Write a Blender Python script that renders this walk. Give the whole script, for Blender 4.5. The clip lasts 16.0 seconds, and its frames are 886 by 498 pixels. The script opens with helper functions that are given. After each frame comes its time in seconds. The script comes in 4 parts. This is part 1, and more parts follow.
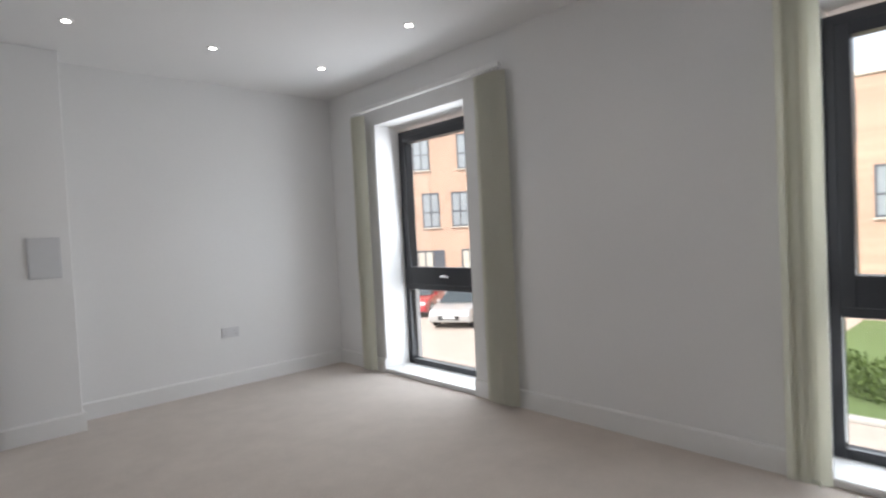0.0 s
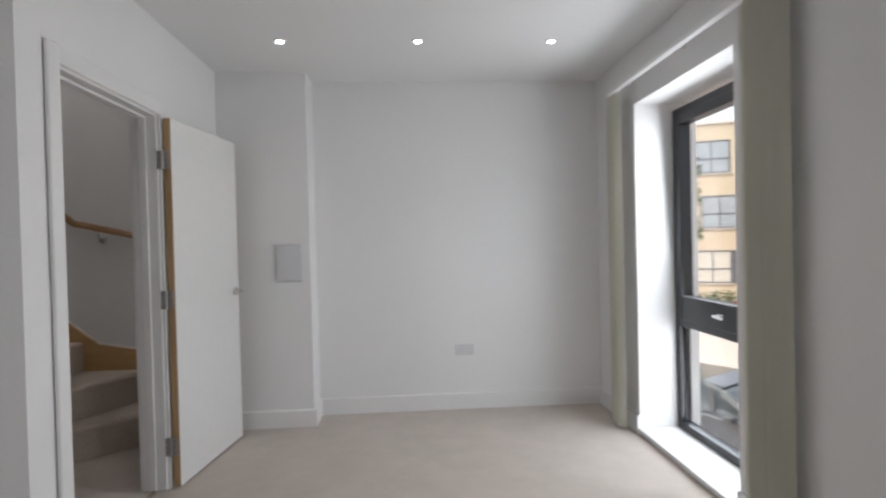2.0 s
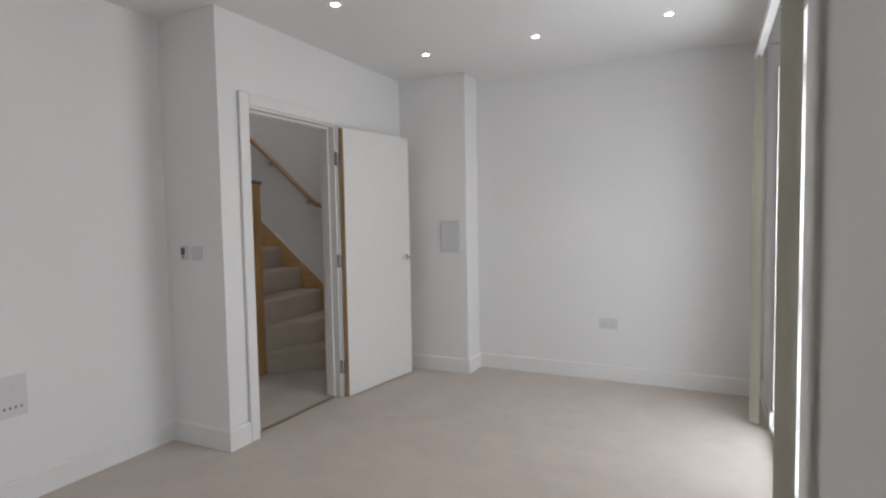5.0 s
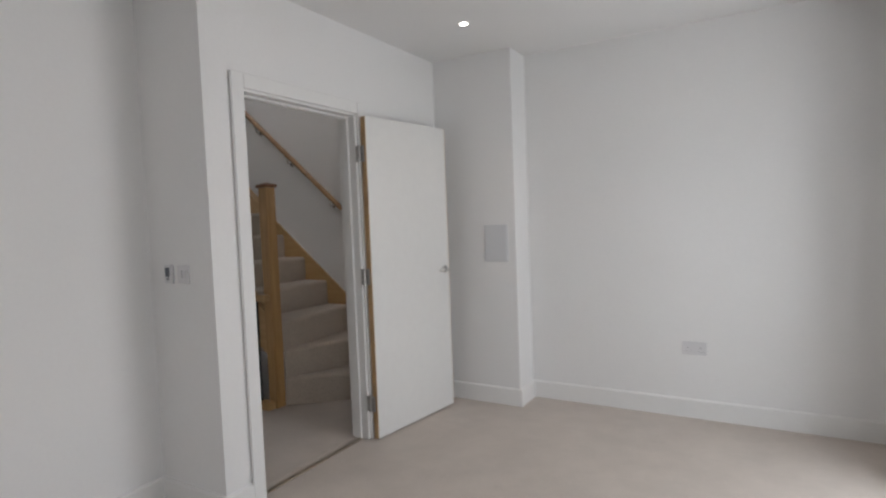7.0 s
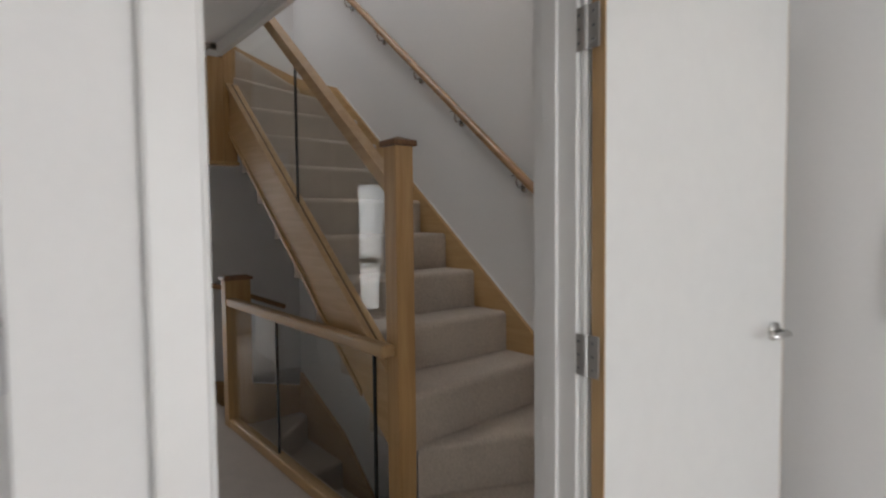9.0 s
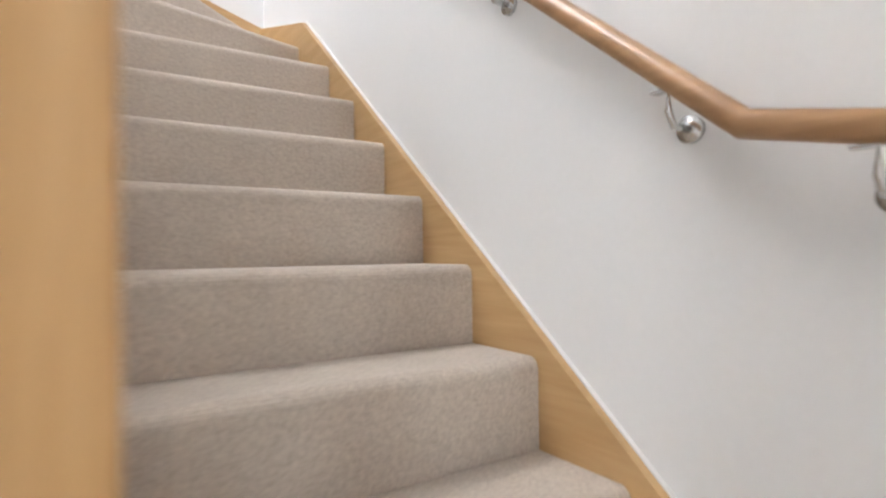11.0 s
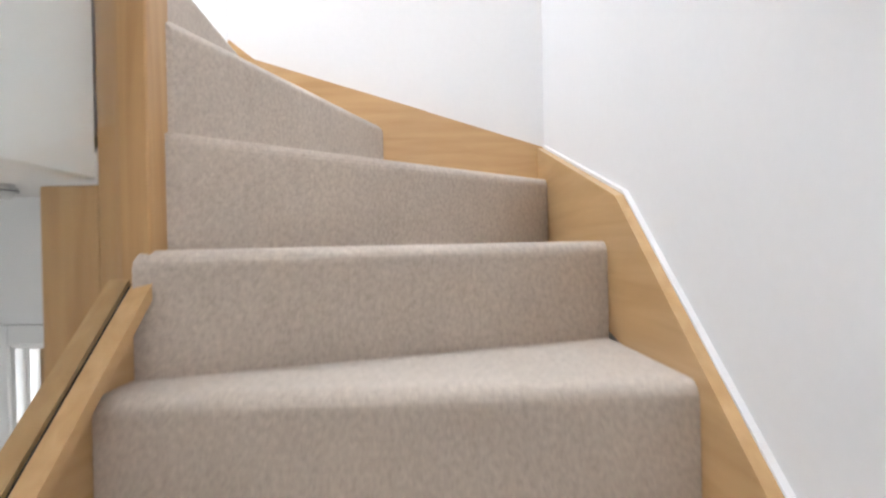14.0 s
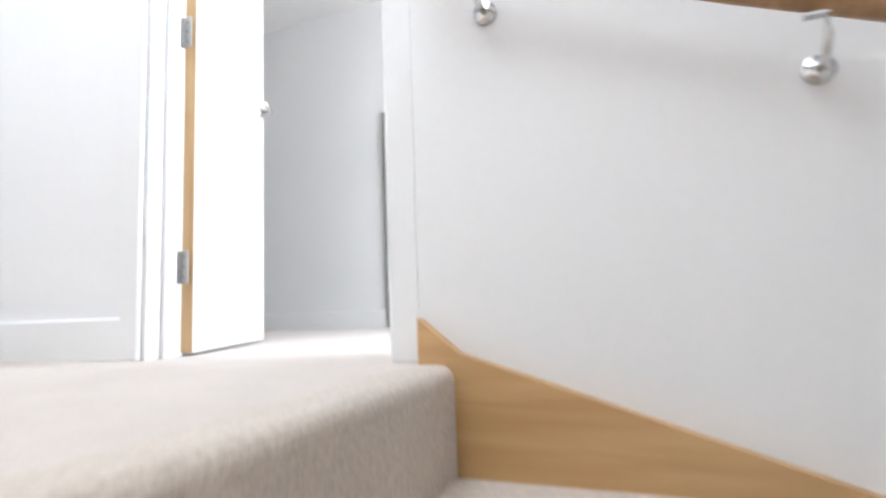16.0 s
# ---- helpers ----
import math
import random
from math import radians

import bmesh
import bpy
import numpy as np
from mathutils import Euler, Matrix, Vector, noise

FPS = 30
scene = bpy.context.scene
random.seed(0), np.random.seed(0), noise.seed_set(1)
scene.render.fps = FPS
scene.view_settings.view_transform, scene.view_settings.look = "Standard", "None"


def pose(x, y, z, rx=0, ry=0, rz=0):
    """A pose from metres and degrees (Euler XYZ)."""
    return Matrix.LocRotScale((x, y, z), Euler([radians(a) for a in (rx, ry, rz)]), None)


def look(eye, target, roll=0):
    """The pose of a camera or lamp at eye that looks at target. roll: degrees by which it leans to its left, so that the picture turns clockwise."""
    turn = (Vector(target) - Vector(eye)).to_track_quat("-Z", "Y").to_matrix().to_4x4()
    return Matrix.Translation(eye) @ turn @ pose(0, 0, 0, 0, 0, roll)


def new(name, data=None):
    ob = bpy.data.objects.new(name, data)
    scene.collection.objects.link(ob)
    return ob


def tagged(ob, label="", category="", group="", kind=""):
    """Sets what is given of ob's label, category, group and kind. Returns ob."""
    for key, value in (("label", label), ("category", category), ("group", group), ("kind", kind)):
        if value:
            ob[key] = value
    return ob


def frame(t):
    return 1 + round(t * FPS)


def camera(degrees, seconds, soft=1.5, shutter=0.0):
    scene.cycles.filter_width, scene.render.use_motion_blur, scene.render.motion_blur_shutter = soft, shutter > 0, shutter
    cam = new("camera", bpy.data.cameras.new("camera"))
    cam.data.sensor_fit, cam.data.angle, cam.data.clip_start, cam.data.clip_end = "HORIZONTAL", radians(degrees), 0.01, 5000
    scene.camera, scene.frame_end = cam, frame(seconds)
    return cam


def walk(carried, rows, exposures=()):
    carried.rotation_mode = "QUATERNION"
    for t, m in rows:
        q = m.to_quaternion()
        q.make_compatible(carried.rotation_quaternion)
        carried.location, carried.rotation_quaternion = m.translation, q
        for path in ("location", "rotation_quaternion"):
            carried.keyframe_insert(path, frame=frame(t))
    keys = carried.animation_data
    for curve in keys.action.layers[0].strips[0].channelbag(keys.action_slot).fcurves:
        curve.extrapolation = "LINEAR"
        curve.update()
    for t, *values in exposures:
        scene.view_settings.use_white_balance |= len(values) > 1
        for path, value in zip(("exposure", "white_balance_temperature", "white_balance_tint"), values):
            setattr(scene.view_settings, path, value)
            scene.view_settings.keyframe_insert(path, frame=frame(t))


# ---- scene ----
# ---- camera: rows of seconds, eye, target, roll
cam = camera(77.9, 16.0, 2.2, 0.4)
PATH = [
    (0, (-0.095, -0.027, 1.228), (1.26, 1.444, 1.167), -2.9),
    (0.5, (0.21, 0.082, 1.265), (1.349, 1.726, 1.226), -2.2),
    (1, (0.556, 0.159, 1.268), (1.416, 1.965, 1.261), -2.8),
    (1.5, (0.976, 0.226, 1.308), (1.422, 2.176, 1.299), -1.5),
    (2, (1.275, 0.366, 1.322), (1.404, 2.361, 1.294), -1.4),
    (2.5, (1.628, 0.468, 1.348), (1.268, 2.435, 1.324), -1.3),
    (3, (1.92, 0.417, 1.363), (1.257, 2.304, 1.336), -0.7),
    (3.5, (2.18, 0.302, 1.361), (1.361, 2.123, 1.244), -1.5),
    (4.7, (2.46, 0.1, 1.345), (1.578, 1.892, 1.233), -1),
    (6, (2.416, 0.162, 1.346), (1.524, 1.948, 1.233), -0.8),
    (6.5, (2.301, 0.392, 1.38), (1.383, 2.164, 1.245), -1.1),
    (7, (2.105, 0.75, 1.379), (1.094, 2.472, 1.271), -2.2),
    (7.5, (1.814, 1.163, 1.395), (0.595, 2.745, 1.284), -1.3),
    (8, (1.464, 1.557, 1.396), (0.082, 2.998, 1.265), -1.1),
    (8.5, (1.075, 1.979, 1.357), (-0.319, 3.41, 1.257), -1.3),
    (9, (0.738, 2.364, 1.358), (-0.808, 3.629, 1.26), -0.6),
    (9.2, (0.555, 2.496, 1.34), (-1.002, 3.752, 1.273), -0.8),
    (9.8, (0.13, 2.86, 1.325), (-1.446, 4.091, 1.283), -0.8),
    (10.4, (-0.33, 3.22, 1.33), (-1.948, 4.396, 1.309), -0.8),
    (10.9, (-0.62, 3.58, 1.325), (-2.297, 4.669, 1.335), -0.7),
    (11.3, (-0.858, 3.908, 1.318), (-2.565, 4.95, 1.366), -0.3),
    (11.5, (-0.917, 3.999, 1.421), (-2.772, 4.746, 1.424), 0.0),
    (12, (-1.163, 4.137, 1.595), (-3.149, 4.377, 1.575), -0.8),
    (12.5, (-1.416, 4.18, 1.794), (-3.413, 4.275, 1.741), -0.4),
    (13, (-1.671, 4.172, 2.001), (-3.67, 4.119, 1.959), -1.6),
    (13.5, (-1.906, 4.131, 2.171), (-3.905, 4.17, 2.119), -2.6),
    (14, (-2.15, 4.15, 2.36), (-4.149, 4.209, 2.352), -1.3),
    (14.5, (-2.382, 4.133, 2.54), (-4.382, 4.156, 2.541), -1.7),
    (15, (-2.63, 4.123, 2.711), (-4.623, 3.956, 2.741), -0.4),
    (15.5, (-2.83, 4.079, 2.948), (-4.771, 3.6, 3.014), -0.8),
    (16, (-3.057, 3.965, 3.125), (-4.894, 3.204, 3.342), -2.1),
]

# ---------------------------------------------------------------- light
EXPOSURE = [(0, 0.9, 6320, 11), (6, 0.97, 6470, 12), (8.5, 1.05, 6500, 11), (9, 1.27, 6550, 11), (9.4, 1.55, 6450, 11), (11.2, 3.3, 6180, 10), (12.5, 3.35, 6120, 10), (13, 3.25, 6100, 10), (13.5, 3.13, 6100, 10), (14, 3.03, 6110, 10), (15, 2.9, 6110, 10), (15.5, 2.82, 6120, 9), (16, 2.45, 6120, 9)]
walk(cam, [(t, look(eye, target, roll)) for t, eye, target, roll in PATH], EXPOSURE)

world = bpy.data.worlds.new("overcast_sky")
scene.world = world
world.use_nodes = True
wn, wl = world.node_tree.nodes, world.node_tree.links
sky = wn.new("ShaderNodeTexSky")
sky.sky_type = "NISHITA"
sky.sun_disc = False
sky.sun_elevation = radians(48)
sky.sun_rotation = radians(265)
sky.air_density = 1.0
sky.dust_density = 8.0
cloud = wn.new("ShaderNodeMix")
cloud.data_type = "RGBA"
cloud.inputs[0].default_value = 0.5
cloud.inputs[7].default_value = (8.0, 8.2, 8.5, 1.0)
wl.new(sky.outputs[0], cloud.inputs[6])
wl.new(cloud.outputs[2], wn["Background"].inputs[0])
wn["Background"].inputs[1].default_value = 0.15

sun = new("sun", bpy.data.lights.new("sun", "SUN"))
sun.data.energy, sun.data.angle, sun.data.color = 2.2, radians(14), (1.0, 0.96, 0.9)
sun.matrix_world = look((-20.4, -1.8, 22), (0, 0, 0))


def window_light(name, centre, target, w, h, power, color=(0.90, 0.96, 1.0)):
    d = bpy.data.lights.new(name, "AREA")
    d.shape, d.size, d.size_y, d.energy, d.color = "RECTANGLE", w, h, power, color
    ob = new(name, d)
    ob.matrix_world = look(centre, target)
    return ob


# ---------------------------------------------------------------- materials
def mat(name, color, rough=0.6, metal=0.0, noise_scale=40.0, vary=0.06, bump=0.0, bump_scale=200.0, spec=0.5, big=1.3, bigvary=0.03, coat=0.0):
    """Principled surface with variation at two scales and a fine relief."""
    m = bpy.data.materials.new(name)
    m.use_nodes = True
    n, l = m.node_tree.nodes, m.node_tree.links
    b = n["Principled BSDF"]
    tc = n.new("ShaderNodeTexCoord")
    fine, wide = n.new("ShaderNodeTexNoise"), n.new("ShaderNodeTexNoise")
    fine.inputs["Scale"].default_value, fine.inputs["Detail"].default_value = noise_scale, 4
    wide.inputs["Scale"].default_value, wide.inputs["Detail"].default_value = big, 3
    mix = n.new("ShaderNodeMath")
    mix.operation = "MULTIPLY_ADD"
    mix.inputs[1].default_value, mix.inputs[2].default_value = vary * 2, 1 - vary
    mix2 = n.new("ShaderNodeMath")
    mix2.operation = "MULTIPLY_ADD"
    mix2.inputs[1].default_value, mix2.inputs[2].default_value = bigvary * 2, 1 - bigvary
    both = n.new("ShaderNodeMath")
    both.operation = "MULTIPLY"
    tint = n.new("ShaderNodeVectorMath")
    tint.operation = "SCALE"
    tint.inputs[0].default_value = color
    for t in (fine, wide):
        l.new(tc.outputs["Object"], t.inputs["Vector"])
    l.new(fine.outputs["Fac"], mix.inputs[0])
    l.new(wide.outputs["Fac"], mix2.inputs[0])
    l.new(mix.outputs[0], both.inputs[0])
    l.new(mix2.outputs[0], both.inputs[1])
    l.new(both.outputs[0], tint.inputs["Scale"])
    l.new(tint.outputs[0], b.inputs["Base Color"])
    b.inputs["Roughness"].default_value = rough
    b.inputs["Metallic"].default_value = metal
    b.inputs["Specular IOR Level"].default_value = spec
    b.inputs["Coat Weight"].default_value = coat
    if bump:
        t = n.new("ShaderNodeTexNoise")
        t.inputs["Scale"].default_value, t.inputs["Detail"].default_value = bump_scale, 3
        bp = n.new("ShaderNodeBump")
        bp.inputs["Strength"].default_value, bp.inputs["Distance"].default_value = bump, 0.004
        l.new(tc.outputs["Object"], t.inputs["Vector"])
        l.new(t.outputs["Fac"], bp.inputs["Height"])
        l.new(bp.outputs[0], b.inputs["Normal"])
    return m


def carpet_mat(name, base, speck, contrast):
    """Short cut-pile carpet: flecks of two yarns, tufts as relief."""
    m = bpy.data.materials.new(name)
    m.use_nodes = True
    n, l = m.node_tree.nodes, m.node_tree.links
    b = n["Principled BSDF"]
    tc = n.new("ShaderNodeTexCoord")
    tuft = n.new("ShaderNodeTexVoronoi")
    tuft.inputs["Scale"].default_value = 420
    fleck = n.new("ShaderNodeTexNoise")
    fleck.inputs["Scale"].default_value, fleck.inputs["Detail"].default_value, fleck.inputs["Roughness"].default_value = 95, 8, 0.72
    wear = n.new("ShaderNodeTexNoise")
    wear.inputs["Scale"].default_value, wear.inputs["Detail"].default_value, wear.inputs["Roughness"].default_value = 4, 7, 0.68
    for t in (tuft, fleck, wear):
        l.new(tc.outputs["Object"], t.inputs["Vector"])
    ramp = n.new("ShaderNodeValToRGB")
    ramp.color_ramp.elements[0].position, ramp.color_ramp.elements[1].position = 0.5 - contrast, 0.5 + contrast
    ramp.color_ramp.elements[0].color, ramp.color_ramp.elements[1].color = (*speck, 1), (*base, 1)
    l.new(fleck.outputs["Fac"], ramp.inputs[0])
    k = n.new("ShaderNodeMath")
    k.operation = "MULTIPLY_ADD"
    k.inputs[1].default_value, k.inputs[2].default_value = 0.36, 0.82
    l.new(wear.outputs["Fac"], k.inputs[0])
    s = n.new("ShaderNodeVectorMath")
    s.operation = "SCALE"
    l.new(ramp.outputs[0], s.inputs[0])
    l.new(k.outputs[0], s.inputs["Scale"])
    l.new(s.outputs[0], b.inputs["Base Color"])
    b.inputs["Roughness"].default_value = 0.95
    b.inputs["Specular IOR Level"].default_value = 0.15
    b.inputs["Sheen Weight"].default_value = 0.25
    bp = n.new("ShaderNodeBump")
    bp.inputs["Strength"].default_value, bp.inputs["Distance"].default_value = 0.2, 0.0025
    add = n.new("ShaderNodeMath")
    add.operation = "ADD"
    l.new(tuft.outputs["Distance"], add.inputs[0])
    l.new(fleck.outputs["Fac"], add.inputs[1])
    l.new(add.outputs[0], bp.inputs["Height"])
    l.new(bp.outputs[0], b.inputs["Normal"])
    return m


def oak_mat(name, light, dark, axis):
    """Varnished oak with grain along the given axis."""
    m = bpy.data.materials.new(name)
    m.use_nodes = True
    n, l = m.node_tree.nodes, m.node_tree.links
    b = n["Principled BSDF"]
    tc, mp = n.new("ShaderNodeTexCoord"), n.new("ShaderNodeMapping")
    mp.inputs["Scale"].default_value = [1.6 if a == axis else 26 for a in "xyz"]
    l.new(tc.outputs["Object"], mp.inputs["Vector"])
    g = n.new("ShaderNodeTexNoise")
    g.inputs["Scale"].default_value, g.inputs["Detail"].default_value, g.inputs["Distortion"].default_value = 1.3, 6, 0.6
    l.new(mp.outputs[0], g.inputs["Vector"])
    ramp = n.new("ShaderNodeValToRGB")
    ramp.color_ramp.elements[0].position, ramp.color_ramp.elements[1].position = 0.3, 0.72
    ramp.color_ramp.elements[0].color, ramp.color_ramp.elements[1].color = (*dark, 1), (*light, 1)
    l.new(g.outputs["Fac"], ramp.inputs[0])
    info = n.new("ShaderNodeObjectInfo")
    k = n.new("ShaderNodeMath")
    k.operation = "MULTIPLY_ADD"
    k.inputs[1].default_value, k.inputs[2].default_value = 0.14, 0.93
    l.new(info.outputs["Random"], k.inputs[0])
    s = n.new("ShaderNodeVectorMath")
    s.operation = "SCALE"
    l.new(ramp.outputs[0], s.inputs[0])
    l.new(k.outputs[0], s.inputs["Scale"])
    l.new(s.outputs[0], b.inputs["Base Color"])
    b.inputs["Roughness"].default_value = 0.38
    b.inputs["Coat Weight"].default_value = 0.15
    bp = n.new("ShaderNodeBump")
    bp.inputs["Strength"].default_value, bp.inputs["Distance"].default_value = 0.12, 0.002
    l.new(g.outputs["Fac"], bp.inputs["Height"])
    l.new(bp.outputs[0], b.inputs["Normal"])
    return m


def glass_mat(name, tint=(0.97, 0.99, 0.98)):
    m = bpy.data.materials.new(name)
    m.use_nodes = True
    n, l = m.node_tree.nodes, m.node_tree.links
    n.remove(n["Principled BSDF"])
    tr, gl, mx, fr = n.new("ShaderNodeBsdfTransparent"), n.new("ShaderNodeBsdfGlossy"), n.new("ShaderNodeMixShader"), n.new("ShaderNodeLayerWeight")
    pw, ma = n.new("ShaderNodeMath"), n.new("ShaderNodeMath")
    pw.operation, ma.operation = "POWER", "MULTIPLY_ADD"
    pw.inputs[1].default_value, ma.inputs[1].default_value, ma.inputs[2].default_value = 5.0, 0.55, 0.035
    tr.inputs[0].default_value = (*tint, 1)
    gl.inputs["Roughness"].default_value = 0.01
    fr.inputs[0].default_value = 0.5
    l.new(fr.outputs["Facing"], pw.inputs[0])
    l.new(pw.outputs[0], ma.inputs[0])
    l.new(ma.outputs[0], mx.inputs[0])
    l.new(tr.outputs[0], mx.inputs[1])
    l.new(gl.outputs[0], mx.inputs[2])
    l.new(mx.outputs[0], n["Material Output"].inputs[0])
    return m


def glow_mat(name, color, strength):
    m = bpy.data.materials.new(name)
    m.use_nodes = True
    b = m.node_tree.nodes["Principled BSDF"]
    b.inputs["Base Color"].default_value = (0.9, 0.9, 0.9, 1)
    b.inputs["Emission Color"].default_value = (*color, 1)
    b.inputs["Emission Strength"].default_value = strength
    return m


def brick_mat(name, a, c, mortar):
    m = bpy.data.materials.new(name)
    m.use_nodes = True
    n, l = m.node_tree.nodes, m.node_tree.links
    b = n["Principled BSDF"]
    tc, mp, br = n.new("ShaderNodeTexCoord"), n.new("ShaderNodeMapping"), n.new("ShaderNodeTexBrick")
    mp.inputs["Rotation"].default_value = (radians(90), 0, 0)
    br.inputs["Scale"].default_value = 1.0
    br.inputs["Brick Width"].default_value, br.inputs["Row Height"].default_value, br.inputs["Mortar Size"].default_value = 0.225, 0.075, 0.01
    br.inputs["Color1"].default_value, br.inputs["Color2"].default_value, br.inputs["Mortar"].default_value = (*a, 1), (*c, 1), (*mortar, 1)
    wide = n.new("ShaderNodeTexNoise")
    wide.inputs["Scale"].default_value = 0.25
    k = n.new("ShaderNodeMath")
    k.operation = "MULTIPLY_ADD"
    k.inputs[1].default_value, k.inputs[2].default_value = 0.4, 0.8
    s = n.new("ShaderNodeVectorMath")
    s.operation = "SCALE"
    l.new(tc.outputs["Object"], mp.inputs["Vector"])
    l.new(mp.outputs[0], br.inputs["Vector"])
    l.new(tc.outputs["Object"], wide.inputs["Vector"])
    l.new(wide.outputs["Fac"], k.inputs[0])
    l.new(br.outputs["Color"], s.inputs[0])
    l.new(k.outputs[0], s.inputs["Scale"])
    l.new(s.outputs[0], b.inputs["Base Color"])
    b.inputs["Roughness"].default_value = 0.85
    return m


M_WALL = mat("white_matt_wall_paint", (0.80, 0.79, 0.785), 0.75, 0, 55, 0.02, 0.10, 420, 0.3)
M_CEIL = mat("white_ceiling_paint", (0.80, 0.79, 0.785), 0.85, 0, 60, 0.02, 0.06, 420, 0.2)
M_TRIM = mat("white_satin_trim_paint", (0.80, 0.79, 0.78), 0.38, 0, 30, 0.02, 0.05, 120, 0.5)
M_DOOR = mat("off_white_door_paint", (0.76, 0.75, 0.735), 0.42, 0, 20, 0.03, 0.05, 150, 0.5)
M_PLASTIC = mat("white_plastic", (0.66, 0.65, 0.66), 0.35, 0, 20, 0.02)
M_PANEL = mat("grey_white_access_panel", (0.64, 0.64, 0.655), 0.45, 0, 20, 0.02)
M_GREY = mat("grey_switch_insert", (0.20, 0.20, 0.21), 0.3, 0, 20, 0.02)
M_CARPET = carpet_mat("beige_cut_pile_carpet", (0.60, 0.53, 0.475), (0.47, 0.405, 0.355), 0.3)
M_STAIR = carpet_mat("taupe_flecked_stair_carpet", (0.61, 0.53, 0.452), (0.42, 0.355, 0.295), 0.18)
M_OAKX = oak_mat("varnished_oak_along", (0.60, 0.39, 0.185), (0.50, 0.30, 0.125), "x")
M_OAKY = oak_mat("varnished_oak_across", (0.57, 0.36, 0.165), (0.47, 0.275, 0.11), "y")
M_OAKZ = oak_mat("varnished_oak_upright", (0.56, 0.345, 0.15), (0.43, 0.24, 0.085), "z")
M_OAKD = oak_mat("dark_oak_cap", (0.30, 0.145, 0.06), (0.17, 0.075, 0.03), "x")
M_RAIL = oak_mat("oak_wall_handrail", (0.46, 0.27, 0.13), (0.30, 0.16, 0.07), "x")
M_EDGE = oak_mat("raw_oak_door_edge", (0.56, 0.38, 0.2), (0.44, 0.27, 0.12), "z")
M_CHROME = mat("brushed_steel", (0.62, 0.61, 0.60), 0.25, 1.0, 60, 0.05)
M_STRIP = mat("grey_strip", (0.22, 0.215, 0.21), 0.5, 0, 30, 0.05)
M_HINGE = mat("satin_steel_hinge", (0.50, 0.49, 0.48), 0.4, 1.0, 60, 0.06)
M_BLACK = mat("anthracite_frame", (0.018, 0.019, 0.024), 0.35, 0, 30, 0.05)
M_GASKET = mat("black_gasket", (0.01, 0.012, 0.012), 0.5, 0, 30, 0.05)
M_BLIND = mat("grey_beige_blind_fabric", (0.76, 0.75, 0.67), 0.85, 0, 260, 0.08, 0.15, 500, 0.2)
bn, bl = M_BLIND.node_tree.nodes, M_BLIND.node_tree.links
through_light, fabric = bn.new("ShaderNodeBsdfTranslucent"), bn.new("ShaderNodeMixShader")
through_light.inputs[0].default_value = (0.80, 0.77, 0.66, 1)
fabric.inputs[0].default_value = 0.2
bl.new(bn["Principled BSDF"].outputs[0], fabric.inputs[1])
bl.new(through_light.outputs[0], fabric.inputs[2])
bl.new(fabric.outputs[0], bn["Material Output"].inputs[0])
M_GLASS = glass_mat("window_glass", (0.98, 0.99, 0.985))
M_GLASSG = glass_mat("balustrade_glass", (0.98, 0.99, 0.982))
M_LAMP = glow_mat("downlight_lens", (1.0, 0.95, 0.88), 8.0)
M_THRESH = mat("brass_threshold", (0.42, 0.36, 0.28), 0.4, 0.8, 60, 0.05)
M_ORANGE = brick_mat("orange_brick", (0.52, 0.34, 0.25), (0.44, 0.27, 0.19), (0.48, 0.42, 0.36))
M_YELLOW = brick_mat("buff_brick", (0.56, 0.48, 0.35), (0.50, 0.42, 0.29), (0.52, 0.46, 0.37))
M_STONE = mat("pale_coping", (0.55, 0.52, 0.47), 0.8, 0, 8, 0.08)
M_WFRAME = mat("grey_window_frame", (0.10, 0.11, 0.13), 0.5, 0, 8, 0.05)
M_WGLASS = mat("far_window_glass", (0.30, 0.34, 0.37), 0.08, 0, 2, 0.2, 0, 1, 0.8)
M_CURTAIN = mat("far_pale_curtain", (0.55, 0.53, 0.47), 0.9, 0, 12, 0.15)
M_ROAD = mat("pale_block_paving", (0.42, 0.36, 0.315), 0.85, 0, 6, 0.12, 0.05, 8, 0.3, 0.15, 0.1)
M_TAR = mat("asphalt", (0.055, 0.055, 0.058), 0.85, 0, 20, 0.15, 0.3, 60)
M_GRASS = mat("mown_grass", (0.13, 0.18, 0.075), 0.95, 0, 18, 0.3, 0.4, 60, 0.1, 0.3, 0.15)
M_LEAF = mat("hedge_leaf", (0.075, 0.115, 0.03), 0.8, 0, 14, 0.3, 0, 1, 0.2)
M_BARK = mat("bark", (0.11, 0.08, 0.055), 0.9, 0, 20, 0.2, 0.5, 40)
M_RED = mat("red_car_paint", (0.36, 0.012, 0.02), 0.22, 0, 6, 0.03, coat=0.8)
M_SILVER = mat("silver_car_paint", (0.50, 0.51, 0.52), 0.28, 0.5, 6, 0.03, coat=0.8)
M_DARKCAR = mat("dark_grey_car_paint", (0.03, 0.033, 0.04), 0.22, 0.2, 6, 0.03, coat=0.8)
M_TYRE = mat("tyre_rubber", (0.02, 0.02, 0.02), 0.8, 0, 20, 0.1)
M_CARGLASS = mat("tinted_car_glass", (0.03, 0.04, 0.045), 0.05, 0, 2, 0.05, 0, 1, 0.8)
M_KERB = mat("concrete_kerb", (0.42, 0.41, 0.39), 0.85, 0, 12, 0.1)
M_LIGHTGLASS = mat("headlight_glass", (0.7, 0.72, 0.74), 0.1, 0, 5, 0.05)


# ---------------------------------------------------------------- building helpers
def bm_new():
    return bmesh.new()


